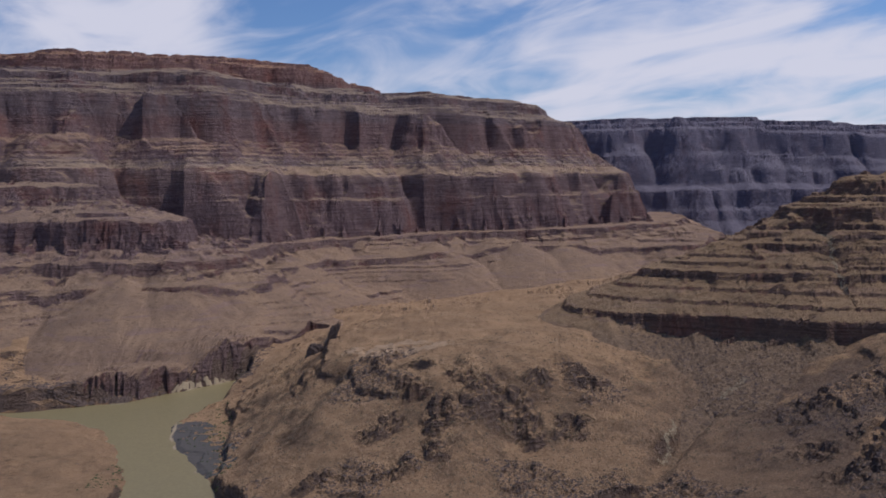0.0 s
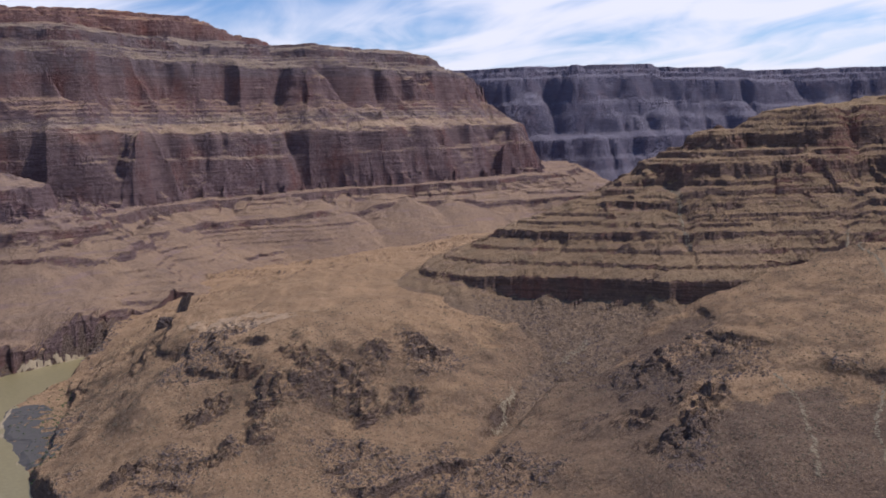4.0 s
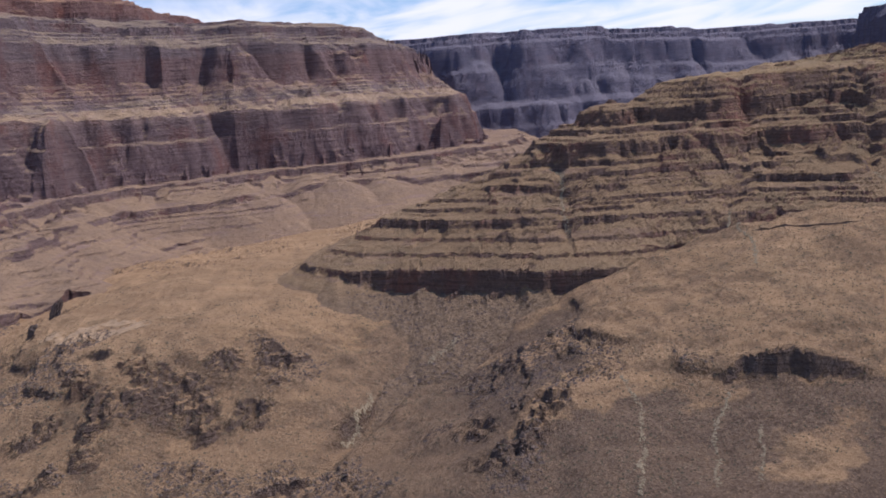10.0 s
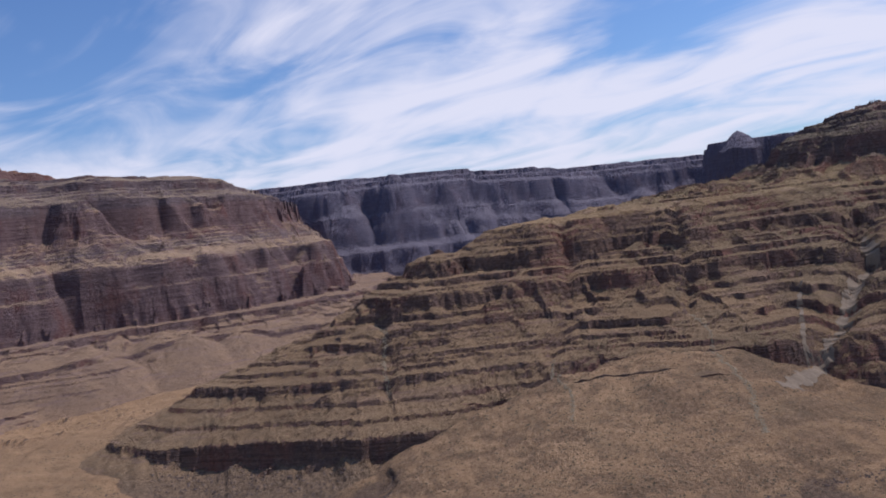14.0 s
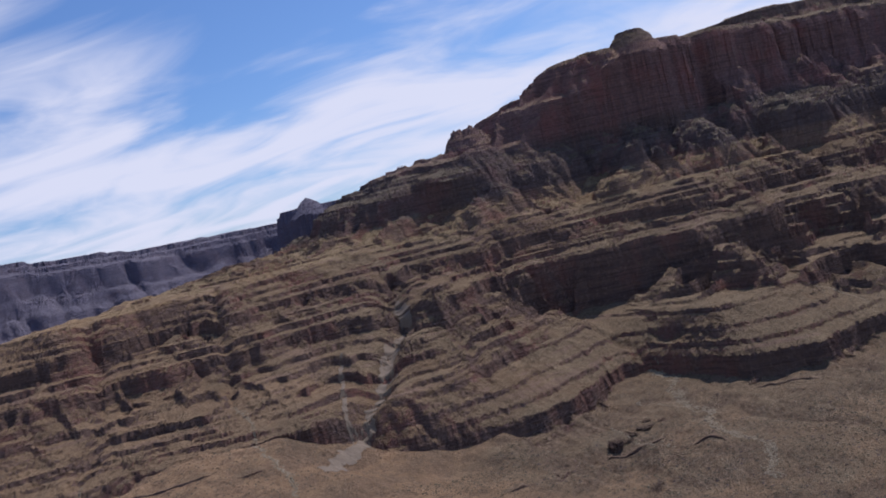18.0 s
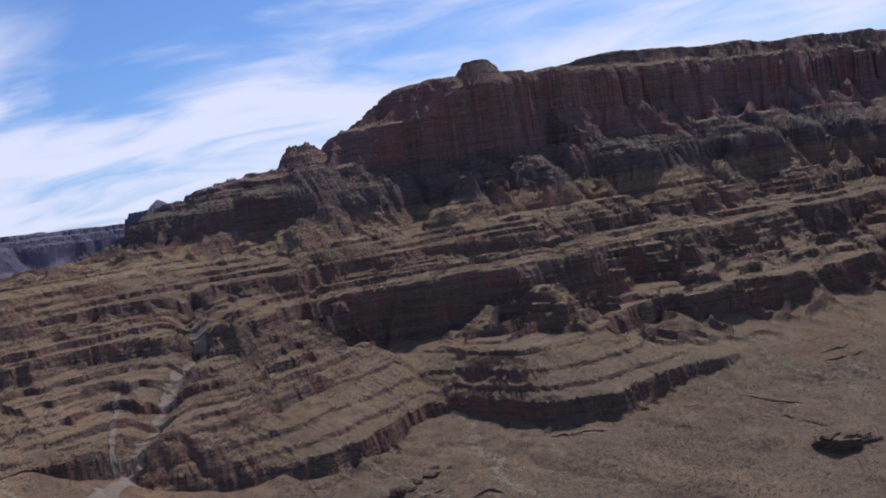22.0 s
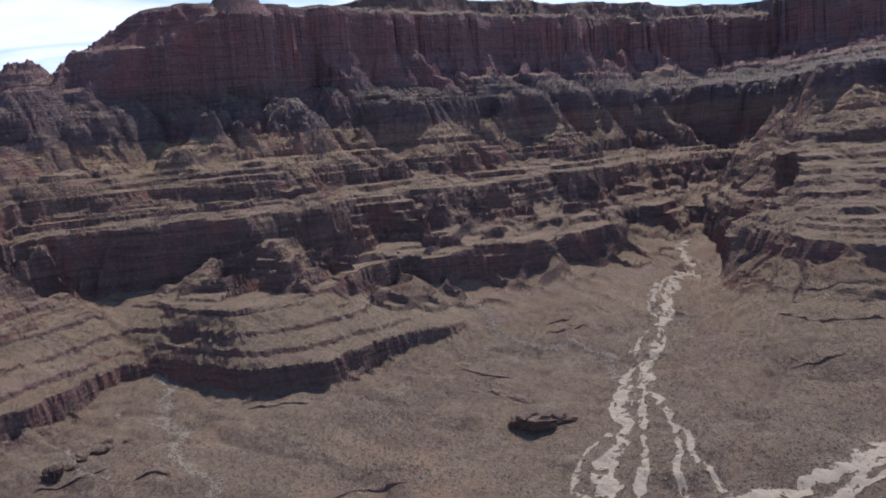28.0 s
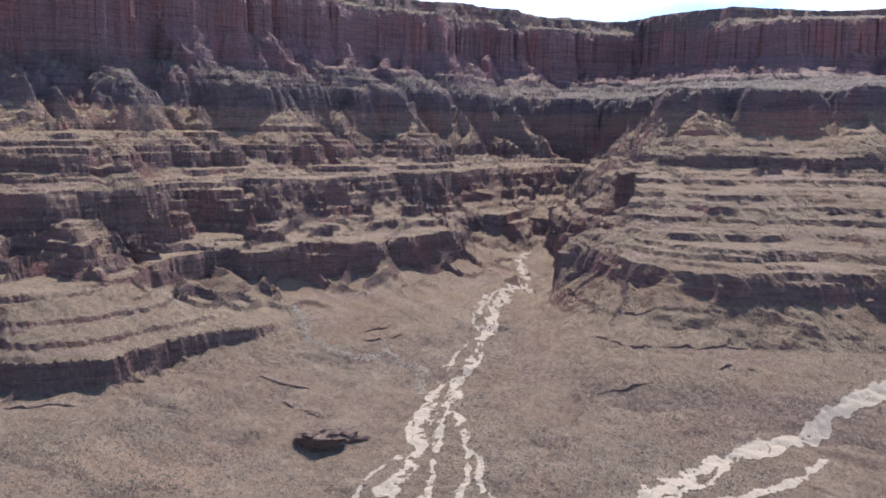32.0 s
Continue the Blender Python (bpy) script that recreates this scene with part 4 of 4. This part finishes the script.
def scree_streak(path, width, seed):
    """Pale stones and slabs of rubble strewn down a narrow track, as one thing."""
    rng = np.random.default_rng(seed)
    p = np.array(path, float)
    leg = np.linalg.norm(np.diff(p, axis=0), axis=1)
    run = np.concatenate([[0], np.cumsum(leg)])
    n = int(run[-1] * 0.9 * width)
    t = np.sort(rng.uniform(0, run[-1], n))
    wob = width * 1.6 * vnoise(t / 38, t * 0 + seed, 510) + width * 0.8 * vnoise(t / 12, t * 0 + seed, 511)
    x, y = np.interp(t, run, p[:, 0]), np.interp(t, run, p[:, 1])
    dx, dy = np.gradient(x, t + np.arange(n) * 1e-6), np.gradient(y, t + np.arange(n) * 1e-6)
    off = wob + rng.normal(0, 0.45 * width, n)
    x, y = x - dy * off, y + dx * off
    z = land(x, y)
    r = rng.uniform(0.4, 1.25, n)
    a = rng.uniform(0, 6.28, (n, 1)) + np.array([[0, 1.4, 3.0, 4.6]])
    rr = r[:, None] * rng.uniform(0.6, 1.2, (n, 4))
    vx, vy = x[:, None] + rr * np.cos(a) - dy[:, None] * 0, y[:, None] + rr * np.sin(a)
    vz = land(vx.ravel(), vy.ravel()).reshape(n, 4) + 0.35
    top = np.stack([x, y, z + 0.5 + 0.3 * r], -1)
    co = np.concatenate([np.stack([vx, vy, vz], -1), top[:, None, :]], 1)
    tris = np.array([(0, 1, 4), (1, 2, 4), (2, 3, 4), (3, 0, 4)])
    allt = (tris[None] + (np.arange(n) * 5)[:, None, None]).reshape(-1, 3)
    me = bpy.data.meshes.new("gully_streak")
    me.from_pydata(co.reshape(-1, 3).tolist(), [], allt.tolist())
    me.materials.append(GRAVEL)
    return tagged(new("gully_streak", me), "pale scree streak of loose stones down a rocky slope", "scree", "scree streaks", "stuff")


mud = tagged(new("mud_bank"), "grey river mud flat with a pale sandy rim", "mud bank")
ribbon("mud", [(-334, 1075), (-300, 1000), (-270, 930), (-238, 850)], 34, MUD, mud, 90, 0.3, 0.1, 2.0)
ribbon("sandy_rim", [(-334, 1080), (-320, 1004), (-290, 926), (-236, 836)], 2.4, GRAVEL, mud, 91, 0.5, 0.3, 2.0)
shore = tagged(new("sand_bar"), "narrow pale sandy shore along the river", "sand bar")
ribbon("sandy_rim", [(-475, 1170), (-429, 1189), (-367, 1263), (-300, 1332)], 3, GRAVEL, shore, 92, 0.5, 0.3, 2.0)
PALE = plain("pale_sandy_soil", (0.37, 0.25, 0.142), 0.95, 0.2, 0.35)
sand = tagged(new("sand_patch"), "pale bare sandy soil along the plateau's edge", "sand")
for k, (path, w) in enumerate(SANDY):
    ribbon("bare_sand", path, w, PALE, sand, 120 + k, 0.3, 0.5, 0.5)
gully = tagged(new("gully_bed"), "grey gravel gully running down between ledges", "gully")
for k, (path, w) in enumerate([(RAVINE[1:8], 9), ([(870, 915), (840, 880), (815, 845), (790, 810)], 3)]):
    ribbon("gravel_bed", path, w, SCREE, gully, 95 + k, 0.5, 0.4, 2.0)
for k, (path, w) in enumerate(STREAKS):
    scree_streak(path, w, 70 + k)


# ---- rocks standing on the land ----
def rock(name, place, size, turn, seed, material, label, category="rock", lean=(0, 0), group="", flat=0.55):
    """A weathered block of layered rock: uneven beds standing proud of one another, cracks, and a broken flat top."""
    bm = bmesh.new()
    bmesh.ops.create_icosphere(bm, subdivisions=5, radius=1.0)
    ca, sa = math.cos(turn), math.sin(turn)
    for v in bm.verts:
        c = v.co.copy()
        bed = math.floor(c.z * 6 + 0.6 * noise.noise((c.x * 2, c.y * 2, seed)))
        k = 0.92 + 0.4 * noise.noise(c * 1.2 + Vector((seed, 0, 0))) + 0.25 * noise.noise(c * 3.1 + Vector((0, seed, 0))) + 0.12 * noise.noise(c * 8.3 + Vector((0, 0, seed)))
        k += 0.16 * noise.noise((bed * 3.7, seed, 0))
        top = flat * (1 + 0.5 * noise.noise((c.x * 2.1, c.y * 2.1, seed + 4)) + 0.2 * noise.noise((c.x * 6, c.y * 6, seed)))
        if c.z < 0:
            out = max(0.05, math.hypot(c.x, c.y))
            c.x, c.y = c.x / out * min(1.0, 2.2 * out), c.y / out * min(1.0, 2.2 * out)
        x, y, z = c.x * k * size[0], c.y * k * size[1], min(c.z * k, top) * size[2]
        x, y = x + lean[0] * (z / size[2] + 1), y + lean[1] * (z / size[2] + 1)
        v.co = Vector((x * ca - y * sa, x * sa + y * ca, z))
    me = bpy.data.meshes.new(name)
    bm.to_mesh(me)
    bm.free()
    me.materials.append(material)
    ob = new(name, me)
    ob.location = (place[0], place[1], float(land(place[0], place[1])[0]) + place[2])
    return tagged(ob, label, category, group)


rock("rock_pillar", (-166, 1172, 17), (7, 7, 27), 0, 3.1, DARK_ROCK, "dark leaning rock pillar at the plateau's edge", "rock pillar", (12, 0), "", 0.85)
rock("rock_fin", (-174, 1167, 5), (12, 6, 15), 0, 8.4, DARK_ROCK, "dark broken rock fin below the pillar", "rock")
rock("rock_outcrop", (1016, 396, -3), (22, 9, 7), -1.1, 33, ROCK_S, "low rock ledge below a tan earth mound", "rock", (0, 0), "dark outcrops")
rock("rock_outcrop", (1167, 366, 0), (26, 13, 10), -0.73, 21, ROCK_S, "long dark rock outcrop with a rounded tan top", "rock", (0, 0), "dark outcrops", 0.8)
for k, (px, py, up, sx, sy, sz) in enumerate([(947, 648, 1, 8, 6, 8), (972, 652, -1, 8, 5, 5), (988, 648, -1, 7, 5, 5), (1012, 646, -1, 6, 5, 4), (960, 645, -1, 5, 4, 4), (1000, 655, -1, 5, 4, 4)]):
    rock("rock_outcrop", (px, py, up), (sx, sy, sz), 1.3 * k, 24 + 3 * k, ROCK_S, "dark weathered rock outcrop on the valley floor", "rock", (0, 0), "dark outcrops")


def ledge_outcrop(path, rise, seed):
    """A low rock step along a line: a broken dark face on the side towards the valley, its top running back into the slope."""
    rng = random.Random(seed)
    pts, line = [Vector(p) for p in path], []
    for p, q in zip(pts, pts[1:]):
        n = max(2, int((q - p).length / 2.2))
        line += [p.lerp(q, k / n) for k in range(n)]
    line.append(pts[-1])
    co, quads = [], []
    for k, p in enumerate(line):
        d = (line[min(k + 1, len(line) - 1)] - line[max(k - 1, 0)]).normalized()
        back = Vector((-d.y, d.x))
        end = min(1, (k + 0.3) / 5, (len(line) - 0.7 - k) / 5)
        h = 0.8 * rise * end * min(1, max(0, 0.7 + 1.6 * noise.noise((seed + 0.13 * k, 4.0, 0)))) * (0.45 + 0.9 * abs(noise.noise((seed + 0.35 * k, 2.0, 0))) + 0.25 * rng.random())
        j = 2.2 * noise.noise((seed + 0.21 * k, 7.0, 0)) + rng.uniform(-0.5, 0.5)
        for off, up in ((-0.9, -1.0), (-0.1, 0.62 * h), (0.15, h), (2.5 + 1.5 * h, 0.9 * h), (6 + 4 * h, -0.6)):
            q = p + back * (off + j)
            co.append((q.x, q.y, up))
    co = np.array(co)
    co[:, 2] += land(co[:, 0], co[:, 1])
    for k in range(len(line) - 1):
        for j in range(4):
            a = 5 * k + j
            quads.append((a, a + 5, a + 6, a + 1))
    return tagged(new("ledge_outcrop", raw_mesh("ledge_outcrop", co, np.array(quads), ROCK_S)), "low broken rock ledge jutting from the valley slope", "rock ledge", "low ledges")


LEDGES = [([(856, 633), (878, 634), (912, 655)], 3.2), ([(817, 654), (836, 643), (851, 641)], 3.2), ([(923, 648), (942, 632), (966, 608)], 3.2),
          ([(1088, 596), (1105, 570), (1118, 547)], 3.2), ([(1210, 441), (1201, 413), (1206, 390)], 3.2), ([(993, 447), (1021, 425), (1038, 397)], 3.2),
          ([(992, 386), (1006, 368), (1017, 353)], 3.2), ([(946, 584), (959, 567), (979, 541)], 3.2), ([(1544, 305), (1529, 287), (1509, 268)], 3.2),
          ([(1452, 230), (1441, 202), (1440, 170)], 3.2), ([(1415, 239), (1382, 194), (1399, 149), (1419, 105)], 3.2), ([(1333, 217), (1331, 192), (1346, 171)], 3.2)]
LEDGES += [([(495, 925), (532, 918), (569, 910)], 3), ([(588, 874), (630, 850), (669, 822)], 3.4), ([(677, 810), (690, 806), (702, 800)], 3)]
LEDGES += [([(1396, 149), (1410, 127), (1414, 101)], 3.2), ([(1375, 130), (1389, 113), (1386, 95)], 3.2), ([(1380, 457), (1399, 444), (1428, 431)], 3.2),
           ([(1367, 449), (1377, 432), (1408, 423)], 3.2), ([(1206, 438), (1198, 413), (1203, 391)], 3.2), ([(1238, 488), (1229, 449), (1238, 421)], 3.2),
           ([(1095, 587), (1108, 570), (1118, 550)], 3.2)]
for k, (path, rise) in enumerate(LEDGES):
    ledge_outcrop(path, rise, 5 + 11 * k)


# ---- scatter ----
def scatter(name, count, area, size, material, seed, label, category, keep, flat=0.7, below=None):
    """Many small uneven lumps in one mesh."""
    rng = np.random.default_rng(seed)
    pts, got = [], 0
    while got < count:
        tries = 4 * count if below else count
        x, y = rng.uniform(area[0], area[1], tries), rng.uniform(area[2], area[3], tries)
        g, wall = ground_height(x, y), south_height(x, y)
        if below:
            ok = (wall > g) & (wall < below) & keep(x, y, wall, rng)
            g = wall
        else:
            ok = keep(x, y, g, rng) & (g > np.maximum(wall, -271))
        pts.append(np.c_[x, y, g][ok])
        got += ok.sum()
        if below:
            count = min(count, int(got))
    p = np.concatenate(pts)[:count]
    r = rng.uniform(size[0], size[1], count) * rng.uniform(0.5, 1, count)
    base = np.array([(1, 0, 0), (0.3, 0.95, 0.1), (-0.8, 0.55, 0), (-0.75, -0.6, 0.1), (0.35, -0.9, 0), (0.1, 0.05, 1), (0.55, 0.5, 0.6), (-0.5, -0.1, 0.75)])
    nb = len(base)
    ang = rng.uniform(0, 6.28, count)
    v = base[None] * (1 + 0.35 * rng.uniform(-1, 1, (count, nb, 1)))
    c, sn = np.cos(ang)[:, None], np.sin(ang)[:, None]
    vx, vy, vz = v[..., 0] * c - v[..., 1] * sn, v[..., 0] * sn + v[..., 1] * c, v[..., 2] * flat
    co = np.stack([vx, vy, vz], -1) * r[:, None, None] + p[:, None, :] - np.array([0, 0, 0.15])
    faces = np.array([(0, 1, 6, 6), (1, 2, 7, 6), (2, 3, 7, 7), (3, 4, 5, 7), (4, 0, 6, 5), (6, 7, 5, 5)])
    tris = []
    for f in faces:
        f = list(dict.fromkeys(f.tolist()))
        tris += [(f[0], f[i], f[i + 1]) for i in range(1, len(f) - 1)]
    tris = np.array(tris)
    allt = (tris[None] + (np.arange(count) * nb)[:, None, None]).reshape(-1, 3)
    me = bpy.data.meshes.new(name)
    me.from_pydata(co.reshape(-1, 3).tolist(), [], allt.tolist())
    me.materials.append(material)
    return tagged(new(name, me), label, category, "", "stuff")


def patchy(x, y, g, rng):
    return rng.uniform(0, 1, x.shape) < np.clip(0.55 + 0.7 * fbm(x, y, 120, 3, 400), 0.08, 1)


scatter("desert_scrub", 26000, (-250, 780, 560, 1250), (0.5, 1.25), SCRUB, 1, "low grey-green desert scrub dotted over the plateau", "shrubs", patchy)
scatter("desert_scrub", 40000, (780, 1750, 60, 720), (0.45, 1.15), SCRUB, 2, "low grey-green desert scrub dotted over the valley floor", "shrubs", patchy)
scatter("loose_rocks", 14000, (-250, 800, 540, 1000), (0.5, 2.0), DARK_ROCK, 3, "dark loose rocks strewn over broken slopes", "rocks",
        lambda x, y, g, rng: (fbm(x, y, 80, 4, 224) > 0.05) & (g < -172))
scatter("loose_rocks", 2500, (850, 1500, 60, 720), (0.6, 1.8), DARK_ROCK, 4, "dark loose rocks on the valley floor", "rocks", patchy)
scatter("riverside_bushes", 500, (-345, -200, 800, 1160), (0.8, 2.2), GREEN, 5, "green bushes along the muddy river bank", "bushes", lambda x, y, g, rng: g < -262)
scatter("loose_rocks", 2200, (200, 560, 800, 1060), (0.6, 2.2), DARK_ROCK, 6, "dark rubble on the scree slope under the cliff", "rocks", patchy, 0.7, -158)
scatter("desert_scrub", 9000, (1000, 1800, -60, 760), (0.45, 1.3), SCRUB, 7, "low grey-green desert scrub dotted over the talus", "shrubs", patchy, 0.7, -112)
scatter("loose_rocks", 3500, (-660, -270, 1170, 1480), (0.9, 2.8), DARK_ROCK, 8, "dark broken rocks above the far river bank", "rocks",
        lambda x, y, g, rng: (g > north_height(x, y)) & (rng.uniform(0, 1, x.shape) < np.exp(-np.maximum(g + 268, 0) / 9) * np.clip(0.6 + 1.2 * fbm(x, y, 60, 3, 430), 0, 1)))
scatter("loose_stones", 15000, (860, 1650, 60, 700), (0.35, 0.85), GRAVEL, 9, "pale loose stones speckling the valley floor", "stones", patchy)
scatter("loose_stones", 9000, (-200, 800, 560, 900), (0.35, 0.8), GRAVEL, 10, "pale loose stones on the hill slopes", "stones", patchy)
